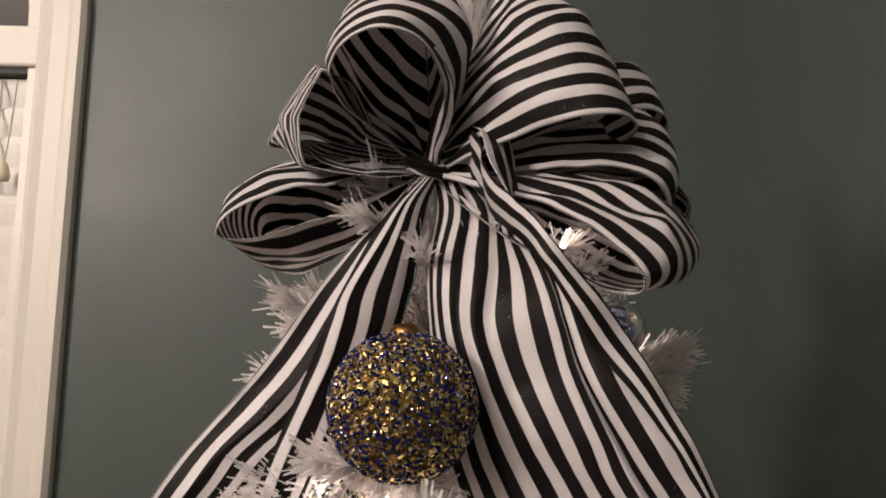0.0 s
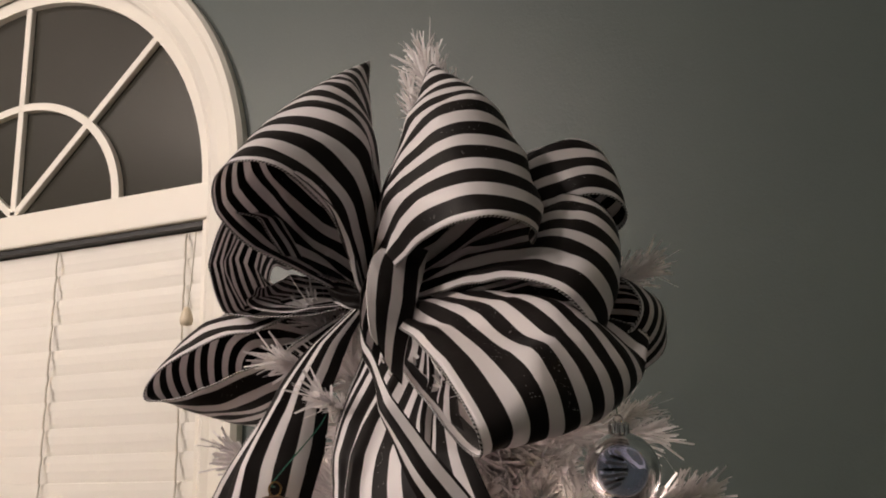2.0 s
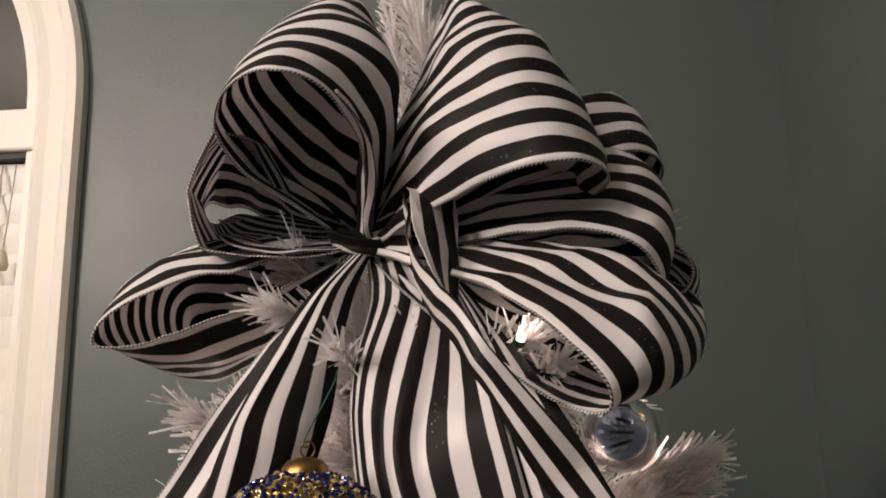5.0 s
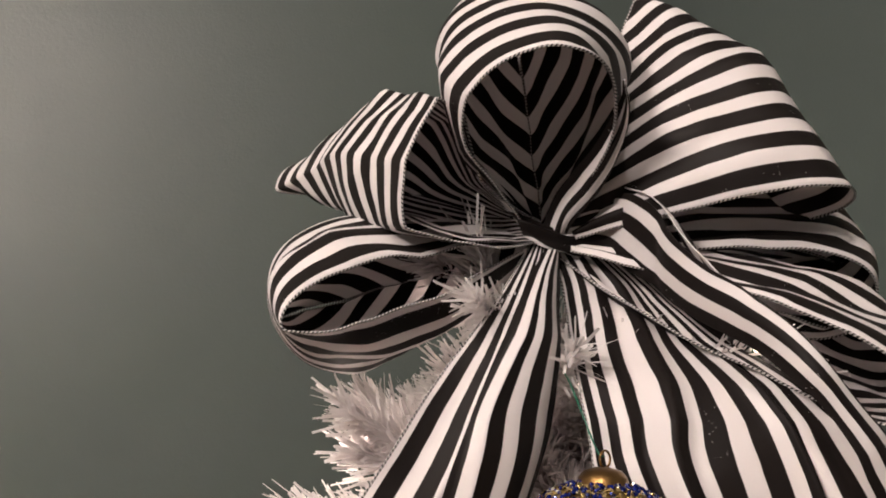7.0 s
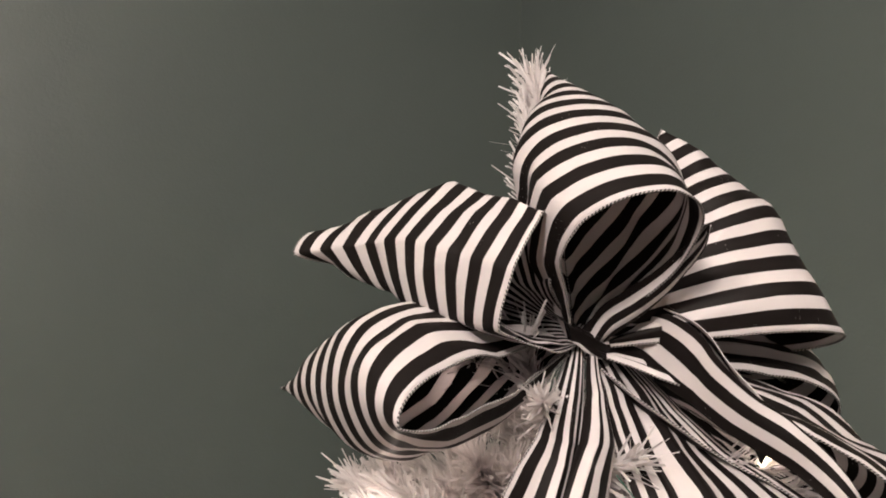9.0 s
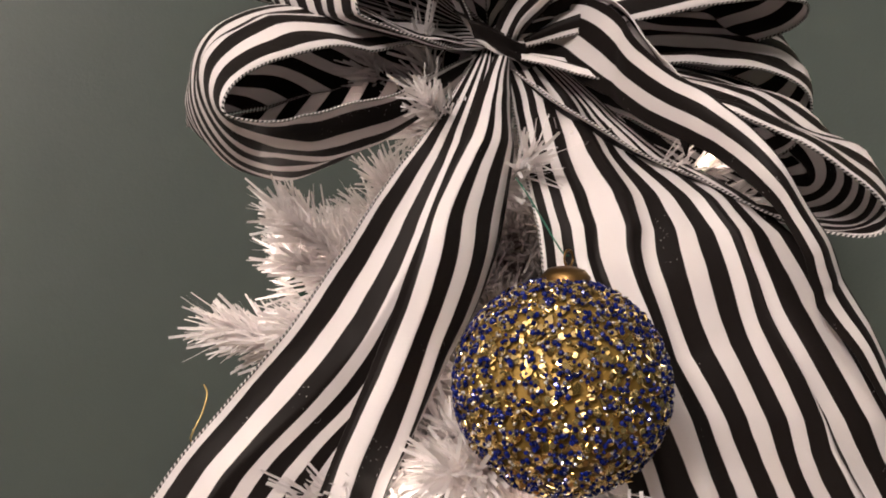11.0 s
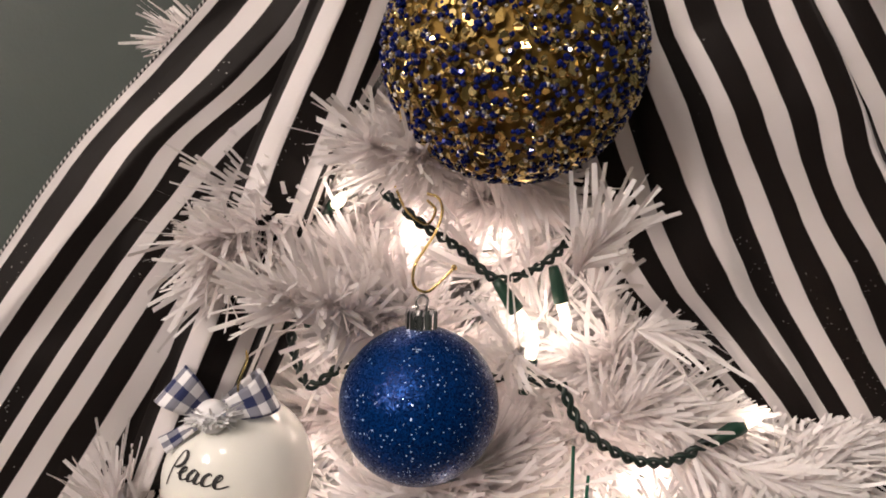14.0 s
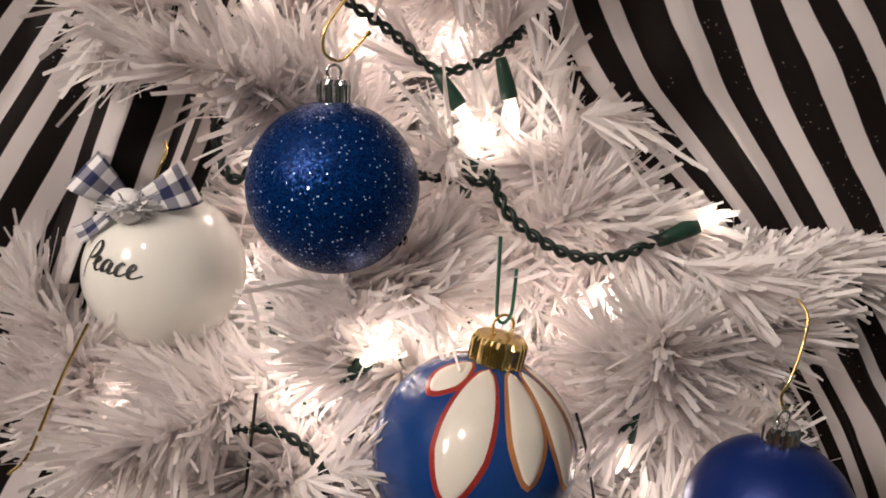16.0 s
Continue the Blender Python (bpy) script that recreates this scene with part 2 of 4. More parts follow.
def tube(name, line, radius, material, parent, label="", sides=6, taper=None):
    """A round wire along a line of points."""
    line = np.array(line, dtype=float)
    tang = np.gradient(line, axis=0)
    tang /= np.linalg.norm(tang, axis=1)[:, None] + 1e-12
    side = np.cross(tang[0], (0.31, 0.17, 0.93))
    frames = []
    for t in tang:
        side = side - t * side.dot(t)
        side /= np.linalg.norm(side) + 1e-12
        frames.append((side, np.cross(t, side)))
    ang = np.linspace(0, 2 * np.pi, sides + 1)
    r = np.full(len(line), radius) if taper is None else radius * np.array(taper)
    pts = np.array([[line[i] + r[i] * (np.cos(a) * frames[i][0] + np.sin(a) * frames[i][1]) for a in ang] for i in range(len(line))])
    run = np.concatenate([[0], np.cumsum(np.linalg.norm(np.diff(line, axis=0), axis=1))])
    uv = np.stack(np.broadcast_arrays(run[:, None], (ang / (2 * np.pi))[None, :]), -1)
    return sheet(name, pts, uv, material, parent, label)


def lathe(name, profile, at, material, parent, label="", sides=48, axis=(0, 0, 1), smooth=True):
    """A turned shape: profile rows of (radius, height) round an axis through at."""
    turn = Vector((0, 0, 1)).rotation_difference(Vector(axis)).to_matrix()
    ang = np.linspace(0, 2 * np.pi, sides + 1)
    pts = np.array([[(r * np.cos(a), r * np.sin(a), h) for a in ang] for r, h in profile])
    pts = pts @ np.array(turn).T + np.array(at)
    uv = np.stack(np.broadcast_arrays(np.linspace(0, 1, len(profile))[:, None], (ang / (2 * np.pi))[None, :]), -1)
    return sheet(name, pts[::-1], uv[::-1], material, parent, label, smooth=smooth)


def box(bm, x0, x1, y0, y1, z0, z1, bevel=0.0):
    made = bmesh.ops.create_cube(bm, size=1)["verts"]
    bmesh.ops.transform(bm, matrix=Matrix.LocRotScale(((x0 + x1) / 2, (y0 + y1) / 2, (z0 + z1) / 2), None, (x1 - x0, y1 - y0, z1 - z0)), verts=made)
    if bevel:
        edges = {e for v in made for e in v.link_edges}
        bmesh.ops.bevel(bm, geom=list(edges), offset=bevel, segments=2, affect="EDGES", profile=0.5)
    return bm


def boxed(name, dims, material, parent=None, label="", bevel=0.0):
    return part(name, box(bmesh.new(), *dims, bevel), material, parent, label, smooth=False)


def ball_profile(r, squash=1.0, n=32, start=0.02):
    return [(r * math.sin(a), squash * r * math.cos(a)) for a in np.linspace(math.pi, start, n)]

# ---- the room ----
WY, CX, FLOOR, CEIL = 1.136, 0.420, 0.0, 3.05   # window wall, corner, floor and ceiling
WIN_X, WIN_R, SPRING, SILL = -1.060, 0.462, 2.219, 0.62   # fanlight centre, half width, springing line, sill
NEAR_X, NEAR_Y = -3.4, -3.0


def arch(r, n=40):
    return [(WIN_X + r * math.cos(a), SPRING + r * math.sin(a)) for a in np.linspace(0, math.pi, n)]


def window_wall():
    """The wall with its arched opening cut through it."""
    bm = bmesh.new()
    legs = np.linspace(SILL, SPRING, 12)[:-1]
    hole = [(WIN_X + f * WIN_R, SILL) for f in np.linspace(-1, 1, 9)[1:-1]] + [(WIN_X + WIN_R, z) for z in legs] + arch(WIN_R) + [(WIN_X - WIN_R, z) for z in legs[::-1]]
    # rays from the hole to the outer rectangle
    outer = []
    x0, x1, z0, z1 = NEAR_X - 0.1, CX + 0.1, FLOOR, CEIL
    cx, cz = WIN_X, 1.6
    for x, z in hole:
        dx, dz = x - cx, z - cz
        k = min((x1 - cx) / dx if dx > 1e-6 else (x0 - cx) / dx if dx < -1e-6 else 1e9, (z1 - cz) / dz if dz > 1e-6 else (z0 - cz) / dz if dz < -1e-6 else 1e9)
        outer.append((cx + dx * k, cz + dz * k))
    n = len(hole)
    rows = []
    for y in (WY, WY + 0.14):
        rows.append([bm.verts.new((x, y, z)) for x, z in hole])
        rows.append([bm.verts.new((x, y, z)) for x, z in outer])
    for i in range(n):
        j = (i + 1) % n
        bm.faces.new((rows[0][i], rows[0][j], rows[1][j], rows[1][i]))
        bm.faces.new((rows[2][i], rows[3][i], rows[3][j], rows[2][j]))
        bm.faces.new((rows[0][i], rows[2][i], rows[2][j], rows[0][j]))
        (ax, az), (bx, bz) = outer[i], outer[j]
        if abs(ax - bx) > 1e-5 and abs(az - bz) > 1e-5:
            px = x1 if max(ax, bx) > x1 - 1e-4 else x0
            pz = z1 if max(az, bz) > z1 - 1e-4 else z0
            bm.faces.new((rows[1][i], rows[1][j], bm.verts.new((px, WY, pz))))
    return bm


wall = part("wall_north", window_wall(), WALL, smooth=False)
tagged(wall, "dark grey-green painted wall with an arched window", "wall", kind="structure")
for nm, dims, mat, lab, cat in (
        ("wall_east", (CX, CX + 0.12, NEAR_Y, WY + 0.002, FLOOR, CEIL), WALL, "plain dark grey-green painted wall beside the tree", "wall"),
        ("wall_west", (NEAR_X - 0.12, NEAR_X, NEAR_Y, WY, FLOOR, CEIL), WALL, "plain dark grey-green painted wall of the room", "wall"),
        ("wall_south", (NEAR_X, CX, NEAR_Y - 0.12, NEAR_Y, FLOOR, CEIL), WALL, "plain dark grey-green painted wall of the room", "wall"),
        ("floor", (NEAR_X - 0.12, CX + 0.12, NEAR_Y - 0.12, WY + 0.12, FLOOR - 0.1, FLOOR), FLOORING, "brown wooden floor of the room", "floor"),
        ("ceiling", (NEAR_X - 0.12, CX + 0.12, NEAR_Y - 0.12, WY + 0.14, CEIL, CEIL + 0.1), PLASTER, "plain white plaster ceiling", "ceiling")):
    tagged(boxed(nm, dims, mat), lab, cat, kind="structure")

window = tagged(thing("window_1", (WIN_X, WY, SILL), "white arched window with a sunburst fanlight, dark outside", "window"), kind="structure")


def casing():
    """The flat casing with a raised outer bead that follows the arch."""
    prof = [(WIN_R - 0.004, 0.000), (WIN_R - 0.004, 0.012), (WIN_R + 0.004, 0.016), (WIN_R + 0.016, 0.013), (WIN_R + 0.040, 0.015), (WIN_R + 0.048, 0.020), (WIN_R + 0.060, 0.022), (WIN_R + 0.066, 0.014), (WIN_R + 0.066, 0.0)]
    path = [("leg", 1, SILL)] + [("arc", a, 0) for a in np.linspace(0, math.pi, 56)] + [("leg", -1, SILL)]
    pts = []
    for kind, a, z in path:
        row = []
        for r, h in prof:
            if kind == "leg":
                row.append((WIN_X + a * r, WY - h, z))
            else:
                row.append((WIN_X + r * math.cos(a), WY - h, SPRING + r * math.sin(a)))
        pts.append(row)
    pts = np.array(pts)
    return pts, np.zeros((*pts.shape[:2], 2))


sheet("casing", *casing(), TRIM, window, "white moulded window casing", smooth=False)
GY = WY + 0.014   # plane of the glass bars


def ring(name, r0, r1, y0, y1, mat, label="", a0=0.0, a1=math.pi, n=48, flat=1.0):
    pts = np.array([[(WIN_X + r * math.cos(a), y, SPRING + flat * r * math.sin(a)) for r, y in ((r0, y0), (r1, y0), (r1, y1), (r0, y1), (r0, y0))] for a in np.linspace(a0, a1, n)])
    return sheet(name, pts, np.zeros((*pts.shape[:2], 2)), mat, window, label, smooth=False)


ring("fan_frame", WIN_R - 0.030, WIN_R + 0.006, WY + 0.006, WY + 0.06, TRIM, "white rounded frame of the fanlight")
ring("fan_bar", 0.238, 0.254, GY - 0.006, GY + 0.006, TRIM, "white half-round glazing bar", flat=0.89)
for deg in (43, 91, 141):
    a = math.radians(deg)
    d, s = Vector((math.cos(a), 0, math.sin(a))), Vector((-math.sin(a), 0, math.cos(a)))
    bm = bmesh.new()
    box(bm, 0.0, WIN_R - 0.02, -0.006, 0.006, -0.007, 0.007, 0.002)
    bmesh.ops.transform(bm, matrix=Matrix(((d.x, 0, s.x, WIN_X + 0.004), (0, 1, 0, GY), (d.z, 0, s.z, SPRING + 0.004), (0, 0, 0, 1))), verts=bm.verts)
    part("glazing_bar", bm, TRIM, window, smooth=False)
boxed("mullion", (WIN_X - WIN_R + 0.004, WIN_X + WIN_R - 0.004, WY - 0.006, WY + 0.09, SPRING - 0.062, SPRING), TRIM, window, "wide white mullion under the fanlight", 0.004)
boxed("window_sill", (WIN_X - WIN_R - 0.09, WIN_X + WIN_R + 0.09, WY - 0.06, WY + 0.10, SILL - 0.03, SILL), TRIM, window, "white window sill", 0.005)
# Black strip in place of the shade between mullion and blind.
boxed("shadow_strip", (WIN_X - WIN_R + 0.006, WIN_X + WIN_R - 0.006, WY + 0.004, WY + 0.07, SPRING - 0.071, SPRING - 0.0625), GAP, window, "black strip for the shadow gap above the blind")
bm = bmesh.new()
bm.faces.new([bm.verts.new((x, GY + 0.0062, z)) for x, z in arch(WIN_R, 40)])
pane = part("pane", bm, PANE, window, "fanlight pane coloured like the room's reflection", smooth=False)
pane.visible_shadow = False
boxed("sash_pane", (WIN_X - WIN_R, WIN_X + WIN_R, WY + 0.085, WY + 0.09, SILL, SPRING - 0.07), PANE, window)
for x in (WIN_X - WIN_R + 0.004, WIN_X + WIN_R - 0.022):
    boxed("jamb", (x, x + 0.018, WY + 0.002, WY + 0.13, SILL, SPRING - 0.062), TRIM, window)
night = boxed("backdrop", (WIN_X - 3, WIN_X + 3, WY + 1.5, WY + 1.52, -0.5, 4.5), NIGHT)
tagged(night, "dark night seen through the fanlight", "backdrop", kind="structure")

# the blind: closed slats on ladder strings
blind = thing("window_blind", (WIN_X, WY + 0.02, SPRING - 0.075), "closed white slatted blind with ladder strings", "blind")
bm = bmesh.new()
SW = WIN_R - 0.020
prof = [(0.0, 0.0), (0.0014, 0.012), (0.0020, 0.025), (0.0014, 0.038), (0.0, 0.050), (-0.0028, 0.050), (-0.0014, 0.038), (-0.0008, 0.025), (-0.0014, 0.012), (-0.0028, 0.0)]
bot = [bm.verts.new((-SW, -h + 0.001, v - 0.025)) for h, v in prof]
top = [bm.verts.new((SW, -h + 0.001, v - 0.025)) for h, v in prof]
for i in range(len(prof)):
    j = (i + 1) % len(prof)
    bm.faces.new((bot[i], bot[j], top[j], top[i]))
bm.faces.new(bot[::-1])
bm.faces.new(top)
slat_data = bpy.data.meshes.new("slat")
bm.to_mesh(slat_data)
bm.free()
slat_data.materials.append(SLAT)
Z_TOP = SPRING - 0.098
for i in range(32):
    slat = new("slat", slat_data)
    slat.parent = blind
    slat.matrix_local = pose(0.0, 0.006 + random.uniform(-0.0006, 0.0006), Z_TOP - 0.0445 * i - (SPRING - 0.075), 9 + random.uniform(-1, 1), 0, random.uniform(-0.05, 0.05))
for dx in (-0.44, -0.165, 0.115, 0.395):
    line = []
    for i in range(32):
        z = Z_TOP - 0.0445 * i
        line += [(WIN_X + dx - 0.001, WY + 0.0195, z + 0.022), (WIN_X + dx + 0.002, WY + 0.014, z + 0.004), (WIN_X + dx + 0.003, WY + 0.0135, z - 0.017)]
    tube("ladder_string", line, 0.0016, STRING, blind, sides=5)
cord_x = WIN_X + WIN_R - 0.042
tube("pull_cord", [(cord_x + 0.004, WY + 0.006, SPRING - 0.08), (cord_x + 0.002, WY + 0.002, SPRING - 0.16), (cord_x, WY - 0.002, SPRING - 0.205)], 0.0011, STRING, blind, sides=5)
lathe("tassel", [(0.001, 0.0), (0.009, 0.002), (0.0105, 0.010), (0.008, 0.022), (0.004, 0.030), (0.001, 0.031)], (cord_x, WY - 0.004, SPRING - 0.236), BEAD, blind, "turned wooden cord tassel", 20)

# ceiling lamp that lights the room
fixture = thing("ceiling_lamp", (LAMP_AT.x, LAMP_AT.y, CEIL), "warm lit ceiling lamp on a short rod", "lamp")
lathe("canopy", [(0.001, -0.03), (0.05, -0.028), (0.06, -0.004), (0.06, 0.0), (0.001, 0.0)], (LAMP_AT.x, LAMP_AT.y, CEIL), BRASS, fixture, "", 32)
tube("rod", [(LAMP_AT.x, LAMP_AT.y, CEIL - 0.02), (LAMP_AT.x, LAMP_AT.y, LAMP_AT.z + 0.2)], 0.006, BRASS, fixture)
shade = lathe("shade", [(0.12, 0.20), (0.15, 0.12), (0.16, 0.03)], LAMP_AT, LAMP_GLASS, fixture, "warm glowing glass shade", 40)
shade.visible_shadow = False

# round gilt frame on the east wall
frame_at = Vector((CX, 0.462, 1.997))
gilt = thing("wall_mirror", frame_at, "small round mirror in a bright gold frame on the wall", "mirror")
lathe("mirror_frame", [(0.078, 0.0), (0.100, 0.0), (0.102, 0.008), (0.096, 0.014), (0.090, 0.011), (0.084, 0.015), (0.078, 0.010), (0.078, 0.0)], frame_at + Vector((-0.001, 0, 0)), BRIGHT_GOLD, gilt, "moulded gold frame", 64, (-1, 0, 0))
lathe("mirror_glass", [(0.080, 0.0), (0.079, 0.006), (0.001, 0.006)], frame_at + Vector((-0.001, 0, 0)), CHROME, gilt, "round mirror glass", 64, (-1, 0, 0))

# small round downlight in the ceiling
down = thing("downlight", (SPOT_AT.x, SPOT_AT.y, CEIL), "small round lit downlight in the white ceiling", "lamp")
lathe("trim_ring", [(0.070, 0.0), (0.092, 0.0), (0.094, -0.006), (0.086, -0.010), (0.074, -0.006), (0.070, 0.0)], (SPOT_AT.x, SPOT_AT.y, CEIL), TRIM, down, "white trim ring", 40)
disc_lamp = lathe("diffuser", [(0.001, -0.003), (0.071, -0.003), (0.071, -0.0005)], (SPOT_AT.x, SPOT_AT.y, CEIL), LAMP_GLASS, down, "warm glowing diffuser", 40)
disc_lamp.visible_shadow = False

# ---- the bow ----
KNOT = np.array((-0.012, 0.519, 1.868))


def at(x, y, z):
    """A place given in centimetres from the knot of the bow."""
    return KNOT + np.array((x, y, z)) / 100


bow = thing("ribbon_bow", KNOT, "large black and white striped satin ribbon bow on the tree top", "bow")


def edge_cord(points, parent):
    tube("wired_edge", points, 0.0006, CORD, parent, "whip-stitched wired ribbon edge", sides=5)


def crumple(points, seed, amount):
    """How far each point of a ribbon stands out: soft waves and a few sharper creases, in metres."""
    flat = points.reshape(-1, 3)
    shift = Vector((seed * 3.7, seed * 1.3, seed * 2.1))
    rise = [noise.noise(Vector(p) * 26 + shift) * 1.0 - abs(noise.noise(Vector(p) * 17 - shift)) * 2.6 + abs(noise.noise(Vector(p) * 31 + shift * 2)) * 1.1 + noise.noise(Vector(p) * 85 + shift) * 0.15 for p in flat]
    return amount * np.array(rise).reshape(points.shape[:2])


def cross_blend(rows, v, crease=0.0):
    """Quadratic blend of three values at v = 0, 0.5, 1."""
    a, b, c = rows
    bent = np.where(v < 0.5, a + (b - a) * 2 * v, b + (c - b) * (2 * v - 1))
    return crease * bent + (1 - crease) * (a * (2 * v - 1) * (v - 1) + b * 4 * v * (1 - v) + c * v * (2 * v - 1))


def loop(near, mid, far, breadth, normal=None, seed=0, start=(0, 0, 0), pleat=0.0035, square=1.0, lean=0.0, crease=0.0, span=(0.0, 1.0)):
    """A ribbon loop from the knot and back. near, mid and far are the turning points of its first edge, middle and second
    edge, in centimetres from the knot; breadth is how far it opens at each of them."""
    near, mid, far = (np.array(p, float) / 100 for p in (near, mid, far))
    br = np.array(breadth, float) / 100
    if normal is None:
        normal = np.cross((near + mid + far) / 3, far - near)
    normal = np.array(normal, float)
    normal /= np.linalg.norm(normal)
    n, m = 76, 61
    s = np.linspace(0, 1, n)[:, None]
    v = np.linspace(0, 1, m)[None, :]
    apex = np.stack([cross_blend((near[k], mid[k], far[k]), v, crease) for k in range(3)], -1)
    b = cross_blend(br, v, crease * 0.5)
    a = np.sin(np.pi * s) ** square
    side = np.sin(2 * np.pi * s) * b
    out = np.array(start) / 100 + apex * a[..., None]
    out = out + normal * (side + lean / 100 * np.sin(np.pi * s) ** 2 * np.ones_like(v))[..., None]
    # gathers near the knot, and soft unevenness all over
    rng = np.random.RandomState(seed)
    ph = rng.uniform(0, 6.28, 6)
    gather = (1 - np.sin(np.pi * s)) ** 1.6 * np.sin(np.pi * s) ** 0.35
    fold = np.sin(v * 2 * np.pi * 3.2 + ph[0] + 2 * s) + 0.6 * np.sin(v * 2 * np.pi * 5.1 + ph[1])
    soft = np.sin(3.1 * np.pi * s + ph[2] + 4 * v) * np.sin(5 * v + ph[3]) * np.sin(np.pi * s)
    wide = np.cross(normal, apex[0, m // 2])
    wide = wide / (np.linalg.norm(wide) + 1e-9)
    out = out + normal * (pleat * gather * fold + 0.0022 * soft)[..., None] + wide * (0.010 * gather * (v - 0.5) * 1.2)[..., None]
    out = out + KNOT
    out = out + normal * (crumple(out, seed, 0.0030) * np.sin(np.pi * s) ** 0.5)[..., None]
    # a few sharp creases where the wired ribbon was bent
    for k in range(4):
        s0, v0, slope = rng.uniform(0.22, 0.78), rng.uniform(0.1, 0.9), rng.uniform(-2.2, 2.2)
        gap = np.abs((v - v0) - slope * (s - s0)) / math.hypot(1, slope)
        groove = np.maximum(0, 1 - gap / 0.10) * np.exp(-(((s - s0) / 0.16) ** 2 + ((v - v0) / 0.35) ** 2))
        out = out + normal * (rng.choice((-1, 1)) * 0.0042 * groove)[..., None]
    run = np.linspace(0, 0.30, n)[:, None] * np.ones_like(v)
    ob = sheet("loop", out, np.stack([run, span[0] + (span[1] - span[0]) * v * (0.22 + 0.78 * np.sin(np.pi * s) ** 0.75)], -1), RIBBON, bow, thick=0.0005)
    edge_cord(out[2:-2, 0], ob)
    edge_cord(out[2:-2, -1], ob)
    return ob


loop((-3.4, -9.2, 6.1), (-2.7, -3.6, 12.0), (-1.0, 2.3, 16.6), (3.3, 4.1, 0.05), (-0.95, 0.29, -0.1), 1, crease=0.3)
loop((-12.7, -3.6, -5.0), (-12.9, 3.0, -3.9), (-12.2, 10.0, -3.4), (1.2, 3.8, 0.05), None, 3, crease=0.4)
loop((11.6, -8.3, 1.4), (9.5, -5.4, 8.8), (5.1, -1.4, 13.5), (2.6, 2.9, 0.6), (-0.58, -0.8, 0.13), 4, crease=0.8)
loop((14.1, -6.2, -3.2), (15.2, -3.4, 1.0), (13.4, 1.2, 4.4), (2.4, 2.4, 1.2), None, 5, square=0.7, span=(0.0, 0.62))
loop((15.3, -1.8, 3.4), (14.2, -0.2, 7.0), (9.5, 4.0, 8.8), (1.6, 2.0, 0.6), None, 6, square=0.7, span=(0.2, 0.8), crease=0.6)
loop((11.0, -12.8, -8.2), (15.0, -8.4, -6.0), (16.2, -3.6, -3.2), (1.7, 2.4, 0.8), None, 7, span=(0.0, 0.8))
loop((16.0, -3.6, -2.2), (16.6, 0.2, -3.4), (14.4, 4.4, -4.4), (2.0, 2.3, 1.2), None, 8, square=0.75)


def tail(rows, seed, folds, name="tail", label="", span=(0.0, 1.0), top=1.0, cords=(0, -1), sharp=0.0):
    """A hanging ribbon end. Each row: points across the ribbon, in centimetres from the knot, from one edge to the other."""
    rng = np.random.RandomState(seed)
    n, m = 110, 81
    grid = np.array([spline([at(*p) for p in row], m) for row in rows])
    pts = spline(grid, n)
    if sharp:
        flat = np.array([[at(*p) for p in row] for row in rows])
        wide = np.stack([[np.interp(np.linspace(0, len(row) - 1, m), range(len(row)), row[:, k]) for k in range(3)] for row in flat]).transpose(0, 2, 1)
        lo = np.minimum(np.linspace(0, len(rows) - 1, n).astype(int), len(rows) - 2)
        part_way = (np.linspace(0, len(rows) - 1, n) - lo)[:, None, None]
        pts = (1 - sharp) * pts + sharp * (wide[lo] * (1 - part_way) + wide[lo + 1] * part_way)
    t = np.linspace(0, 1, n)[:, None]
    v = np.linspace(0, 1, m)[None, :]
    across = pts[:, -1] - pts[:, 0]
    down = np.gradient(pts.mean(1), axis=0)
    nrm = np.cross(across, down)
    nrm /= np.linalg.norm(nrm, axis=1)[:, None] + 1e-9
    depth = sum(amp * np.sin(2 * np.pi * (freq * v + ph) + drift * t) for amp, freq, ph, drift in folds) / 100
    depth = depth * np.minimum(1, 0.12 + t * 6) * (1 - 0.45 * t)
    depth = depth + crumple(pts, seed + 20, 0.0024) * np.minimum(1, t * 8)
    pts = pts + nrm[:, None, :] * depth[..., None]
    run = np.linspace(0, 0.4, n)[:, None] * np.ones_like(v)
    shown = np.interp(t, (0.0, 0.2, 0.5, 1.0), (top, top + 0.1, 1.0, 1.0))
    across_uv = span[0] + (span[1] - span[0]) * v * shown
    ob = sheet(name, pts, np.stack([run, across_uv], -1), RIBBON, bow, label, thick=0.0005)
    for side in cords:
        edge_cord(pts[:, side], ob)
    return ob


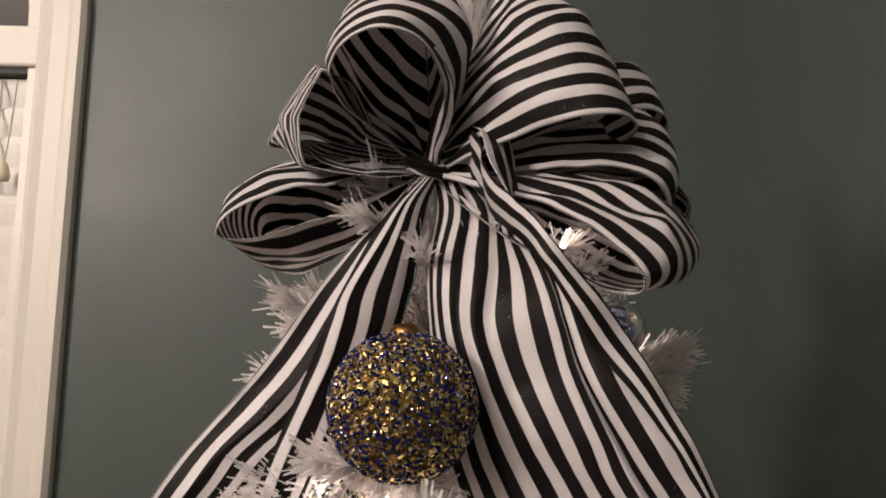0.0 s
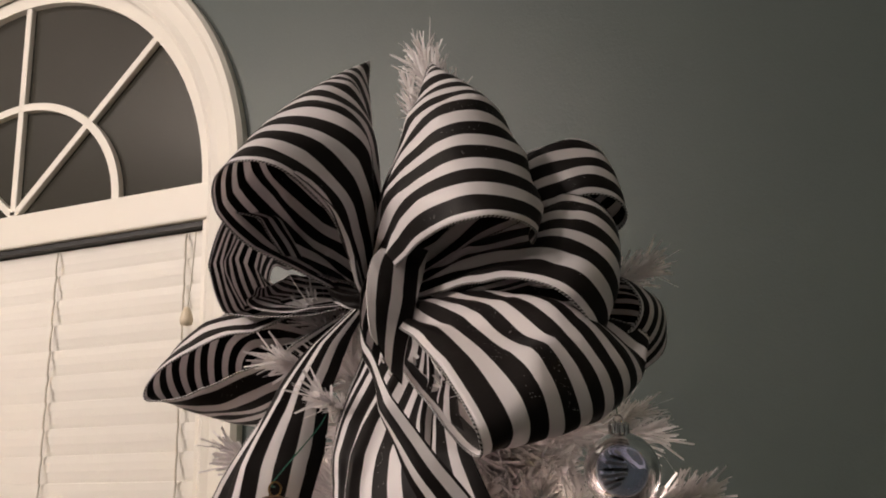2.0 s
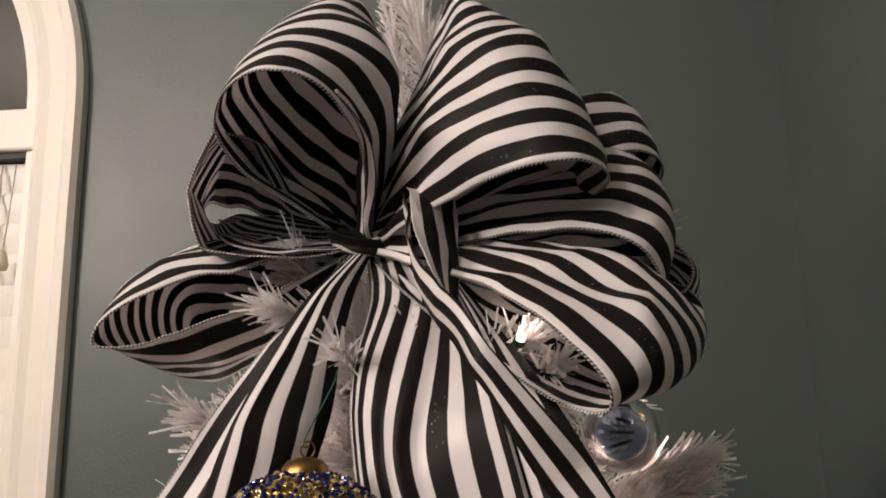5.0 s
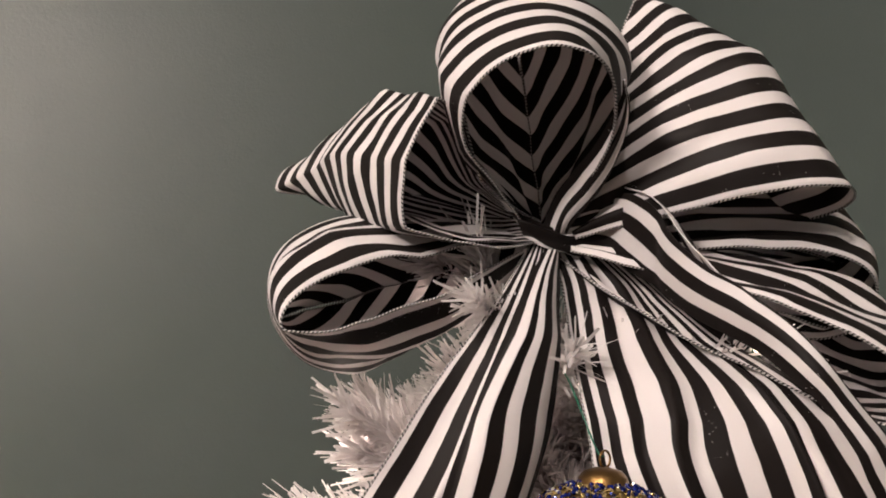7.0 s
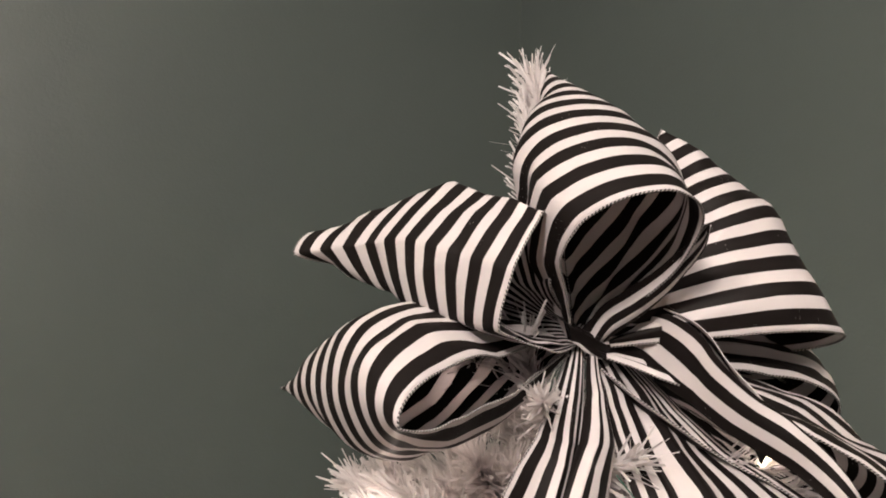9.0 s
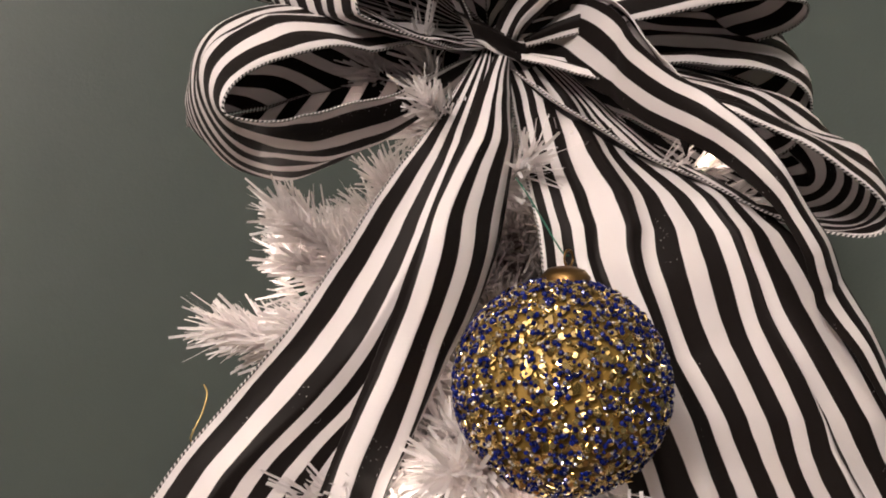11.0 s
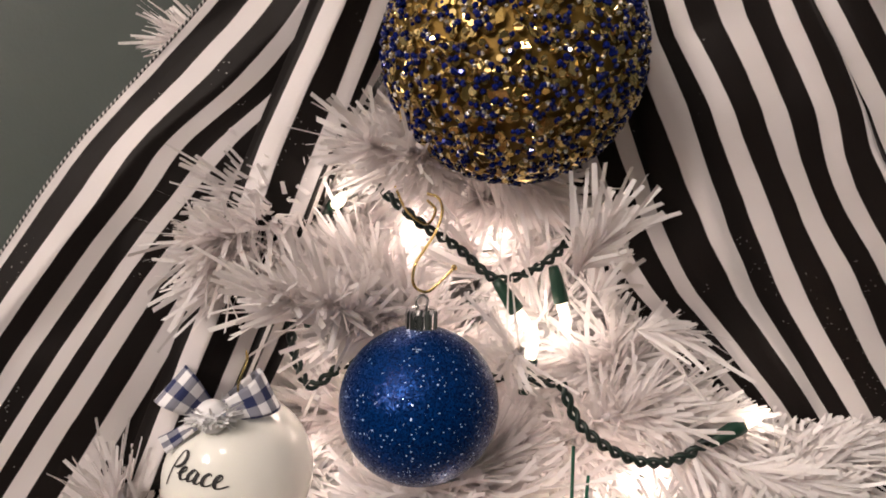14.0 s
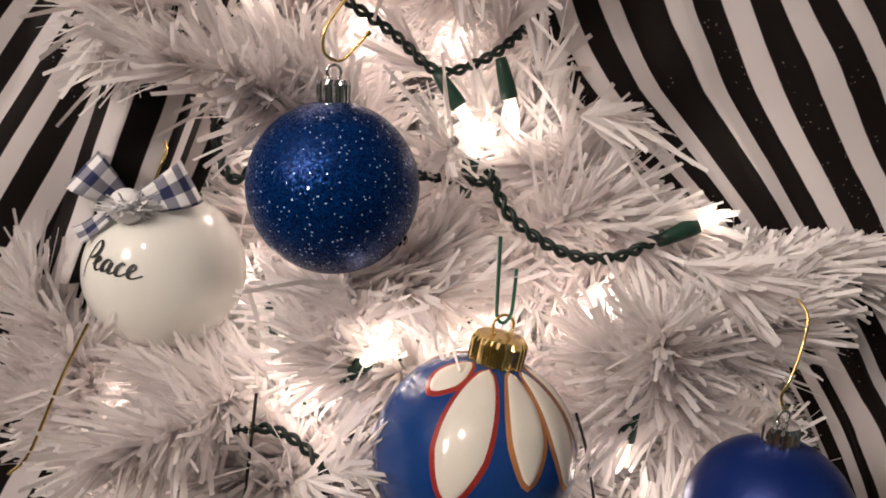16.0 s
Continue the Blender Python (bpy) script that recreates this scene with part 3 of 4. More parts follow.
def drape(name, label, columns, table, depth, seed, folds=(), cords=()):
    """A hanging ribbon end laid over the tree. columns: places across the ribbon's width; table: rows of height and of x at each
    of those places; depth: how far it stands out at a height and a place across. All in centimetres from the knot."""
    n, m = 150, 91
    table = np.array(table, float)
    fine = spline(table, n)
    across = spline(np.array(columns, float)[:, None], m)[:, 0]
    xs = np.array([spline(row[:, None], m)[:, 0] for row in fine[:, 1:]])
    zs = np.repeat(fine[:, :1], m, 1)
    pts = np.stack([xs, depth(zs, across[None, :]), zs], -1)
    low = np.clip(-zs / 6, 0, 1)
    place = (across[None, :] - across[0]) / (across[-1] - across[0])
    for amp, at_v, width, drift in folds:
        gap = (place - at_v - drift * (zs + 12) / 30) / width
        pts[..., 1] -= amp * low * np.maximum(0, 1 - np.abs(gap)) ** 1.3
    pts = KNOT + pts / 100
    pts[..., 1] += crumple(pts, seed + 20, 0.0017) * low
    run = np.linspace(0, 0.4, n)[:, None] * np.ones((1, m))
    ob = sheet(name, pts, np.stack([run, np.repeat(across[None, :], n, 0)], -1), RIBBON, bow, label, thick=0.0005)
    for side in cords:
        edge_cord(pts[:, side], ob)
    return ob


def wide_depth(z, v):
    inner = np.interp(-z, (0, 3, 5, 8.5, 14, 18.8, 22.4, 27, 33), (-0.6, -1.6, -2.9, -4.5, -5.4, -5.7, -6.0, -7.2, -9.0))
    outer = np.interp(-z, (0, 3, 5, 7, 8.5, 13, 16, 33), (-0.8, -2.8, -4.9, -8.2, -9.5, -11.0, -11.8, -12.4))
    return inner + (outer - inner) * (1 - (1 - np.clip(v, 0, 1)) ** 1.5)


drape("tail", "wide striped ribbon tail spreading over the tree", (0.0, 0.2, 0.4, 0.6, 0.8, 0.9, 0.975), [
    (0.4, 0.0, 0.8, 1.5, 1.8, 2.0, 2.1, 2.2),
    (-1.2, 0.4, 1.6, 3.0, 3.6, 3.9, 4.1, 4.2),
    (-3.0, 0.6, 1.9, 4.0, 4.8, 5.3, 5.5, 5.7),
    (-6.5, 0.2, 1.3, 4.0, 6.1, 7.0, 7.6, 8.2),
    (-10.0, 0.4, 1.4, 3.7, 7.0, 7.9, 9.3, 10.3),
    (-13.0, 0.9, 2.2, 4.6, 7.8, 8.9, 10.5, 11.9),
    (-16.2, 1.4, 3.2, 6.1, 9.1, 10.7, 12.2, 13.6),
    (-18.4, 1.8, 4.1, 7.4, 10.1, 12.1, 13.5, 14.7),
    (-22.2, 3.6, 6.2, 9.4, 12.8, 14.5, 15.9, 17.1),
    (-27.0, 8.6, 10.2, 12.6, 15.8, 17.7, 19.1, 20.2),
    (-33.0, 12.4, 14.0, 16.4, 19.4, 21.4, 22.8, 23.9),
    (-40.0, 16.4, 18.0, 20.4, 23.4, 25.4, 26.8, 27.9)], wide_depth, 2,
    folds=((0.6, 0.33, 0.08, 0.12), (-0.45, 0.27, 0.05, 0.12), (0.55, 0.68, 0.09, -0.1), (-0.4, 0.78, 0.08, -0.1)), cords=(0,))
drape("tail", "striped ribbon tail spreading out below the bow", (0.0, 0.1, 0.2, 0.3, 0.42, 0.75), [
    (0.0, -0.5, -0.4, -0.3, -0.2, -0.1, 0.0),
    (-3.3, -2.9, -2.4, -2.0, -1.6, -1.2, -0.8),
    (-5.2, -4.5, -3.6, -3.0, -2.5, -2.0, -1.2),
    (-8.0, -6.6, -5.2, -4.3, -3.6, -3.0, -2.0),
    (-12.3, -9.4, -7.7, -6.2, -5.4, -4.6, -3.4),
    (-15.3, -11.8, -10.1, -8.3, -6.9, -5.8, -4.4),
    (-17.7, -13.8, -12.3, -10.8, -9.3, -7.8, -4.6),
    (-19.6, -15.1, -13.6, -12.1, -10.8, -9.2, -5.2),
    (-21.5, -16.3, -14.9, -13.5, -12.2, -10.8, -6.0),
    (-25.0, -18.6, -17.2, -15.8, -14.5, -13.0, -7.2),
    (-30.0, -21.6, -20.2, -18.8, -17.5, -16.0, -9.6),
    (-39.0, -26.8, -25.4, -24.0, -22.7, -21.2, -14.4)],
    lambda z, v: np.interp(-z, (0, 5, 9, 20, 40), (-0.3, -2.3, -2.9, -3.1, -3.6)) - 0.6 * np.sin(np.pi * np.minimum(v, 0.75) / 0.75), 1,
    folds=((0.3, 0.25, 0.15, 0.3),), cords=(0,))
drape("tail", "folded strip of ribbon lying over the tail", (0.035, 0.1, 0.2, 0.3, 0.375), [
    (-0.4, -0.2, 0.0, 0.2, 0.4, 0.6),
    (-2.6, -1.9, -1.5, -1.1, -0.5, 0.0),
    (-5.0, -3.3, -2.7, -1.9, -1.0, -0.4),
    (-8.1, -4.8, -4.4, -3.1, -1.6, -0.8),
    (-10.2, -5.7, -5.0, -3.5, -2.1, -1.4),
    (-12.2, -6.4, -5.6, -4.1, -2.8, -2.2),
    (-14.6, -7.3, -6.6, -5.0, -4.1, -3.6),
    (-17.6, -8.5, -7.9, -6.1, -5.6, -5.1),
    (-20.2, -9.5, -8.8, -7.1, -6.6, -6.2),
    (-24.0, -10.9, -10.2, -8.6, -8.0, -7.7),
    (-29.0, -12.8, -12.1, -10.6, -10.0, -9.7)],
    lambda z, v: np.interp(-z, (0, 2.6, 5, 9, 30), (-0.9, -3.0, -4.2, -4.6, -4.7)) + np.clip((v - 0.2) / 0.17, 0, 1) ** 2 * 1.0 * np.clip(-z / 4, 0, 1) - 0.3 * np.sin(np.pi * v / 0.38), 5,
    folds=((0.3, 0.25, 0.18, 0.0),), cords=())
tail([[(-0.3, -0.6, 0.0), (-0.3, 0.0, 0.2), (-0.3, 0.6, 0.3)],
      [(-4.0, -2.6, -0.9), (-4.2, 1.0, 0.4), (-5.0, 4.0, 2.3)],
      [(-7.5, -3.2, -0.2), (-9.0, 2.0, 1.0), (-10.8, 8.0, 3.7)],
      [(-7.9, -4.4, 2.3), (-10.4, 1.6, 4.2), (-12.5, 9.2, 4.1)],
      [(-6.6, -4.7, 5.3), (-7.9, 0.9, 7.7), (-12.0, 8.8, 5.0)],
      [(-5.0, -3.6, 4.9), (-5.3, 1.0, 6.2), (-9.4, 7.0, 4.3)],
      [(-3.9, -2.4, 2.4), (-3.5, 0.8, 3.0), (-5.0, 4.0, 2.6)],
      [(-0.2, -0.4, 0.3), (-0.2, 0.0, 0.4), (-0.2, 0.5, 0.5)]], 12,
     [(0.10, 1.5, 0.2, 3.0)], name="loop", top=0.9, cords=(0, -1), sharp=0.65)
tail([[(-0.3, -0.4, 0.0), (-0.3, 0.2, 0.8), (-0.3, 0.6, 1.6)],
      [(-3.6, -1.6, -0.4), (-3.8, 1.2, 1.4), (-4.0, 3.2, 2.8)],
      [(-6.8, -2.0, 0.3), (-7.6, 2.4, 2.2), (-8.6, 6.0, 4.0)],
      [(-9.4, 2.6, 2.4), (-10.2, 5.8, 3.4), (-11.2, 8.0, 4.2)]], 14,
     [(0.10, 1.3, 0.2, 2.0)], name="inner_fold", label="ribbon folded inside the loop", top=0.8, cords=())
tail([[(2.0, -1.6, 3.0), (3.6, -2.4, 2.7), (5.0, -2.6, 2.0)],
      [(2.9, -4.4, 1.8), (4.0, -4.4, 1.3), (5.2, -3.9, 0.5)],
      [(3.1, -5.9, 0.8), (4.3, -5.7, -0.1), (5.35, -4.9, -0.7)],
      [(3.4, -7.0, -0.6), (4.5, -6.5, -1.2), (5.4, -5.7, -1.9)],
      [(4.1, -8.3, -2.15), (4.8, -7.7, -2.9), (5.4, -6.8, -3.7)],
      [(4.7, -9.2, -3.4), (5.1, -8.6, -4.3), (5.5, -7.6, -5.4)]], 3,
     [(0.06, 1.3, 0.1, 1.0)], name="knot_band", label="striped ribbon band folded over the knot", span=(0.085, 0.278), cords=())
tail([[(0.2, -1.2, -0.3), (0.7, -1.6, 0.6), (1.2, -1.8, 1.4)],
      [(2.2, -1.8, -0.3), (2.4, -2.7, 0.9), (2.6, -3.4, 2.0)],
      [(3.1, -2.6, -1.1), (3.0, -4.3, 0.2), (3.0, -5.4, 1.2)],
      [(3.7, -4.7, -2.5), (3.5, -6.0, -1.5), (3.4, -7.0, -0.6)],
      [(4.5, -7.2, -4.2), (4.2, -8.0, -3.1), (4.1, -8.4, -2.1)],
      [(5.2, -9.6, -5.7), (4.9, -9.9, -4.5), (4.85, -9.9, -3.4)],
      [(6.8, -11.4, -8.0), (6.6, -11.7, -6.9), (6.7, -11.6, -6.0)],
      [(8.5, -11.6, -11.0), (9.2, -11.8, -10.5), (10.0, -11.5, -10.0)],
      [(10.6, -11.7, -13.6), (11.2, -11.8, -13.3), (11.8, -11.6, -12.9)],
      [(12.6, -12.0, -16.4), (13.0, -12.1, -16.2), (13.5, -12.0, -15.9)],
      [(14.4, -12.0, -19.2), (14.6, -12.05, -19.1), (14.9, -12.0, -18.9)]], 6,
     [(0.05, 1.0, 0.1, 1.0)], name="strap", label="narrow ribbon strap running down from the knot", span=(0.03, 0.235), cords=())
tail([[(-0.4, -0.4, -0.7), (0.2, -0.8, -0.5), (0.9, -0.6, -0.3)],
      [(-0.1, -1.7, 1.7), (0.4, -2.1, 1.1), (0.8, -1.9, 0.5)],
      [(0.3, -3.4, 2.8), (0.8, -3.8, 2.1), (1.2, -3.6, 1.5)],
      [(0.6, -5.0, 3.6), (1.0, -5.3, 3.0), (1.4, -5.1, 2.5)],
      [(0.7, -6.3, 4.4), (1.0, -6.6, 3.9), (1.3, -6.4, 3.5)],
      [(0.6, -7.6, 5.0), (0.75, -7.8, 4.7), (0.9, -7.7, 4.4)],
      [(0.3, -8.5, 5.4), (0.3, -8.6, 5.3), (0.35, -8.5, 5.2)]], 7,
     [(0.10, 1.6, 0.2, 1.0)], name="twist", label="twisted ribbon gathered into the knot", span=(0.03, 0.24), cords=())
# Added sheet, all in the black stripe, stands in for shade at the knot.
tail([[(-2.2, -0.8, 1.4), (-1.8, -1.5, 0.8), (-1.4, -1.4, 0.0)],
      [(-0.8, -1.1, 0.9), (-0.6, -1.8, 0.3), (-0.4, -1.6, -0.5)],
      [(0.5, -1.3, 0.5), (0.7, -1.8, 0.0), (0.8, -1.5, -0.7)],
      [(1.8, -0.9, 0.6), (2.0, -1.3, 0.0), (2.1, -1.0, -0.8)]], 8,
     [(0.12, 2.2, 0.1, 1.5)], name="knot_dark_patch", label="added black ribbon patch for the shade at the knot", span=(0.04, 0.078), cords=())

# ---- the tree ----
AXIS = np.array((0.014, 0.588))
tree = thing("christmas_tree", (AXIS[0], AXIS[1], FLOOR), "white artificial tinsel Christmas tree with lit string lights", "tree")
tube("trunk", [(AXIS[0], AXIS[1], z) for z in (0.0, 0.7, 1.4, 1.9, 2.04)], 0.016, BARK, tree, taper=(1.0, 0.9, 0.6, 0.3, 0.15), sides=10)


def needles(line, count, length, width, rng, lean=1.0, tip=1.3):
    """Flat strips of tinsel round a wire: arrays of points and faces."""
    line = np.array(line)
    seg = np.gradient(line, axis=0)
    k = rng.uniform(0, len(line) - 1.001, count)
    i = k.astype(int)
    f = (k - i)[:, None]
    root = line[i] * (1 - f) + line[i + 1] * f
    ax = seg[i] / (np.linalg.norm(seg[i], axis=1)[:, None] + 1e-9)
    rnd = rng.normal(size=(count, 3))
    rad = rnd - ax * (rnd * ax).sum(1)[:, None]
    rad /= np.linalg.norm(rad, axis=1)[:, None] + 1e-9
    end = (k / (len(line) - 1))[:, None]
    le = lean + tip * end ** 3 + rng.uniform(-0.2, 0.3, (count, 1))
    d = rad + ax * le
    d /= np.linalg.norm(d, axis=1)[:, None]
    ln = length * rng.uniform(0.45, 1.12, (count, 1)) * (1 - 0.25 * end ** 4)
    w = np.cross(d, rng.normal(size=(count, 3)))
    w /= np.linalg.norm(w, axis=1)[:, None]
    w = w * width / 2 * rng.uniform(0.7, 1.2, (count, 1))
    bend = rng.normal(size=(count, 3)) * 0.36 + ax * 0.16
    p1 = root + d * ln * 0.5 + bend * ln * 0.12
    p2 = root + d * ln + bend * ln * 0.5
    pts = np.stack([root - w * 0.6, root + w * 0.6, p1 - w, p1 + w, p2 - w * 0.75, p2 + w * 0.75], 1)
    b = np.arange(count)[:, None] * 6
    faces = np.concatenate([b + np.array([[0, 1, 3, 2]]), b + np.array([[2, 3, 5, 4]])], 0)
    return pts.reshape(-1, 3), faces


# where ornaments hang and cables run the tinsel is parted: place in centimetres from the knot, and radius
PARTED = [((-0.9, -8.3, -14.6), 3.9), ((-0.7, -8.0, -9.6), 1.2), ((-3.8, -9.2, -25.3), 2.7), ((-3.8, -9.2, -22.0), 0.9), ((-3.4, -9.0, -20.4), 0.8), ((-9.1, -4.4, -28.0), 2.1), ((-9.8, -5.2, -26.0), 1.8),
          ((-7.8, -6.6, -23.6), 0.7), ((0.2, -10.8, -32.9), 2.7), ((0.7, -10.8, -29.1), 1.3), ((0.7, -10.6, -27.3), 0.7), ((7.35, -14.6, -33.7), 2.3), ((7.4, -14.6, -30.7), 0.9), ((-11.2, -6.0, -28.6), 1.3), ((-10.2, -6.4, -27.6), 1.2), ((13.2, 4.1, -9.8), 2.2),
          ((-1.4, -6.0, -21.4), 0.7), ((0.2, -5.9, -22.6), 0.9), ((0.9, -6.3, -24.2), 0.9), ((1.9, -6.0, -21.9), 0.8), ((2.5, -6.3, -23.4), 0.9), ((1.4, -8.0, -25.4), 0.8), ((0.8, -10.6, -25.6), 0.6),
          ((2.4, -11.0, -26.8), 0.7), ((4.0, -11.0, -27.0), 0.7), ((5.6, -10.8, -26.4), 0.8), ((-7.0, -5.2, -24.6), 0.6), ((-6.4, -5.9, -25.4), 0.6), ((-4.4, -9.1, -33.6), 0.6), ((-5.6, -8.8, -32.8), 0.6), ((-3.0, -6.2, -20.2), 0.6)]
OUTWARD = np.array((-0.06, -0.98, 0.16)) / np.linalg.norm((-0.06, -0.98, 0.16))


def kept(strips):
    """Which strips of tinsel (count, 6, 3) stay clear of what hangs in front of them and of the wide ribbon tail."""
    keep = np.ones(len(strips), bool)
    for j in (2, 4):
        x, y, z = ((strips[:, j] - KNOT) * 100).T
        inner = np.interp(-z, (3, 10, 16.2, 18.4, 22.2, 26.4), (0.2, 0.4, 1.4, 1.8, 3.6, 7.8))
        outer = np.interp(-z, (3, 10, 16.2, 26.4), (5.4, 10.3, 13.4, 19.0))
        keep &= ~((z < -7) & (z > -26.4) & (x > inner + 0.7) & (x < outer - 0.4) & (y < -4))
    for place, r in PARTED:
        for j in (0, 2, 4):
            rel = strips[:, j] - at(*place)
            along = rel @ OUTWARD
            aside = np.linalg.norm(rel - along[:, None] * OUTWARD, axis=1)
            keep &= ~((along > -0.003) & (aside < r / 100)) & (np.linalg.norm(rel, axis=1) > r / 100)
    return keep


def branch(root, tip, count=420, length=0.024, sag=0.0, seed=0, twigs=2, width=0.0017, lean=1.0, aside=0.0):
    """A wire branch with side twigs, thick with tinsel."""
    rng = np.random.RandomState(seed)
    root, tip = np.array(root, float), np.array(tip, float)
    span = np.linalg.norm(tip - root)
    mid = (root + tip) / 2 + np.array((0, 0, -sag * span)) + rng.normal(size=3) * 0.05 * span
    if aside:
        way = np.array(((rng.choice((-1, 1)) if -0.045 < tip[0] < 0.04 else math.copysign(1, tip[0])) * rng.uniform(0.6, 1.0), -0.25, rng.uniform(-0.1, 0.9)))
        way /= np.linalg.norm(way)
        main = spline([root, root * 0.35 + (tip - way * aside) * 0.65 + np.array((0, 0, -0.01)), tip - way * aside, tip - way * aside * 0.4 + np.array((0, -0.003, 0)), tip], 22)[4:]
    else:
        main = spline([root, mid, tip], 14)
    lines = [(main, count)]
    for k in range(twigs):
        b = main[-10 + k * 3] if aside else main[5 + k * 3]
        d = way if aside else (tip - root) / span
        o = np.cross(d, rng.normal(size=3))
        o /= np.linalg.norm(o)
        e = b + (d * 0.75 + o * 0.6) * min(0.05, 0.4 * span) * rng.uniform(0.8, 1.2)
        lines.append((spline([b, (b + e) / 2 + o * 0.003, e], 8), count // 3))
    pts, faces, n = [], [], 0
    for ln, c in lines:
        p, f = needles(ln, c, length, width, rng, lean)
        strips = p.reshape(-1, 6, 3)
        strips = strips[kept(strips)]
        b = np.arange(len(strips))[:, None] * 6
        p, f = strips.reshape(-1, 3), np.concatenate([b + np.array([[0, 1, 3, 2]]), b + np.array([[2, 3, 5, 4]])], 0)
        pts.append(p)
        faces.append(f + n)
        n += len(p)
    base = np.array(BASE[tree.name])
    data = bpy.data.meshes.new("branch")
    data.from_pydata((np.vstack(pts) - base).tolist(), [], np.vstack(faces).tolist())
    ob = placed("branch", data, NEEDLE, tree, "", smooth=False)
    tube("branch_wire", main[:-10] if aside else main, 0.0016, BARK, ob, sides=5)
    return ob


# the leader at the top
branch((0.021, 0.586, 1.86), (0.002, 0.582, 2.050), 1150, 0.032, seed=1, twigs=0, lean=0.5)
branch((0.018, 0.580, 1.92), (-0.008, 0.578, 2.032), 300, 0.020, seed=2, twigs=0)
# branches whose ends show beside and in front of the ribbon: tip in centimetres from the knot
ENDS = [((-9.2, 0.6, -8.4), 480), ((-8.6, 1.6, -10.2), 420), ((-10.8, 5.0, -13.4), 420), ((-0.3, -5.0, -5.5), 110), ((17.0, 3.2, -11.2), 480), ((16.6, 2.2, -12.4), 380), ((15.2, 4.6, 1.2), 300),
        ((13.0, 14.0, -6.5), 260), ((-5.4, 12.5, -8.6), 520), ((-6.6, 9.0, -9.8), 520), ((-8.8, -4.4, -19.6), 330), ((-6.6, -6.2, -22.0), 260), ((12.4, -10.7, -27.2), 620), ((-13.2, -5.6, -32.6), 420),
        ((2.4, -9.6, -21.9), 380), ((6.8, -10.2, -26.3), 460), ((-3.8, -4.8, -18.4), 300), ((-4.2, -2.6, -3.2), 160), ((7.0, -4.5, -5.6), 240),
        ((-5.2, -6.0, -21.6), 300), ((-0.6, -8.8, -27.6), 420), ((-3.8, -9.2, -30.6), 480), ((1.6, -7.6, -24.6), 380), ((-8.2, -7.6, -32.4), 480),
        ((4.6, -11.0, -30.4), 480), ((-7.6, -8.4, -34.6), 460), ((9.6, -11.6, -29.4), 520), ((0.4, -5.6, -17.2), 300),
        ((10.0, -1.0, -11.0), 360), ((13.5, 1.0, -13.5), 380), ((8.5, 1.5, -7.5), 320), ((-3.4, 3.4, -6.6), 320),
        ((-7.0, 5.5, -11.5), 320), ((3.4, -8.2, -33.4), 420), ((-2.8, -8.6, -35.4), 420), ((8.2, -12.6, -35.2), 420), ((-4.6, 3.2, -0.6), 260), ((9.4, -6.4, -6.8), 320), ((8.4, -6.0, -5.4), 160), ((-11.2, -6.6, -36.8), 460)]
for k, (e, count) in enumerate(ENDS):
    tip = at(*e) + np.array((0, 0.008 if e[2] < -16 else 0.0, 0))
    drop = 0.05 + 0.25 * math.hypot(tip[0] - AXIS[0], tip[1] - AXIS[1])
    branch((AXIS[0], AXIS[1], tip[2] - drop * 0.6 - 0.01), tip, int(count * 2.3), 0.025, -0.05, 10 + k, 0 if k == 3 else 2, aside=0.036 if e[2] < -16 else 0.0)
# the body of the tree behind them
rng = np.random.RandomState(5)
for k in range(120):
    z = 1.80 - 0.0037 * k - rng.uniform(0, 0.01)
    a = k * 2.399963
    r = (0.045 + (1.86 - z) * 0.30) * rng.uniform(0.75, 0.95)
    tip = np.array((AXIS[0] + r * math.cos(a), AXIS[1] + r * math.sin(a), z))
    if tip[1] < KNOT[1] - 0.055:
        tip[1] = KNOT[1] - 0.055
    branch((AXIS[0], AXIS[1], z - 0.04), tip, 760, 0.028, -0.04, 100 + k, 2, aside=0.04 if tip[1] < 0.56 and z < 1.70 else 0.0)
for k in range(90):
    z = 1.36 - 0.0125 * k
    a = k * 2.399963
    r = 0.24 + (1.4 - z) * 0.32
    branch((AXIS[0], AXIS[1], z - 0.02), (AXIS[0] + r * math.cos(a), AXIS[1] + r * math.sin(a), z + 0.02), 500, 0.05, 0.03, 200 + k, 2, 0.003)

# ---- ornaments ----


def cap(parent, top, r, h, mat, label, flutes=14, axis=(0, 0, 1)):
    """A crimped metal cap with a wire ring, its foot at top."""
    turn = Vector((0, 0, 1)).rotation_difference(Vector(axis)).to_matrix()
    ang = np.linspace(0, 2 * np.pi, flutes * 4 + 1)
    wave = 1 + 0.05 * np.sign(np.sin(flutes * ang))
    rows = [(0.92, -0.1, 1), (1.0, 0.05, 1), (1.0, 0.75, 1), (0.93, 0.95, 0), (0.55, 1.0, 0), (0.01, 1.02, 0)]
    pts = np.array([[(r * q * (w if k else 1) * math.cos(a), r * q * (w if k else 1) * math.sin(a), h * z) for a, w in zip(ang, wave)] for q, z, k in rows])
    pts = pts @ np.array(turn).T + np.array(top)
    ob = sheet("cap", pts, np.zeros((*pts.shape[:2], 2)), mat, parent, label, smooth=False)
    loop_r = r * 0.42
    c = np.array(top) + np.array(axis) * (h + loop_r * 0.8)
    ring_line = [c + np.array((loop_r * math.cos(b), 0.2 * loop_r * math.cos(b), loop_r * math.sin(b))) for b in np.linspace(0, 2 * math.pi, 20)]
    tube("ring", ring_line, 0.0005, mat, ob, sides=5)
    return ob


# sequinned ball
GR = 0.0392
gc = at(-0.9, -8.3, -14.6)
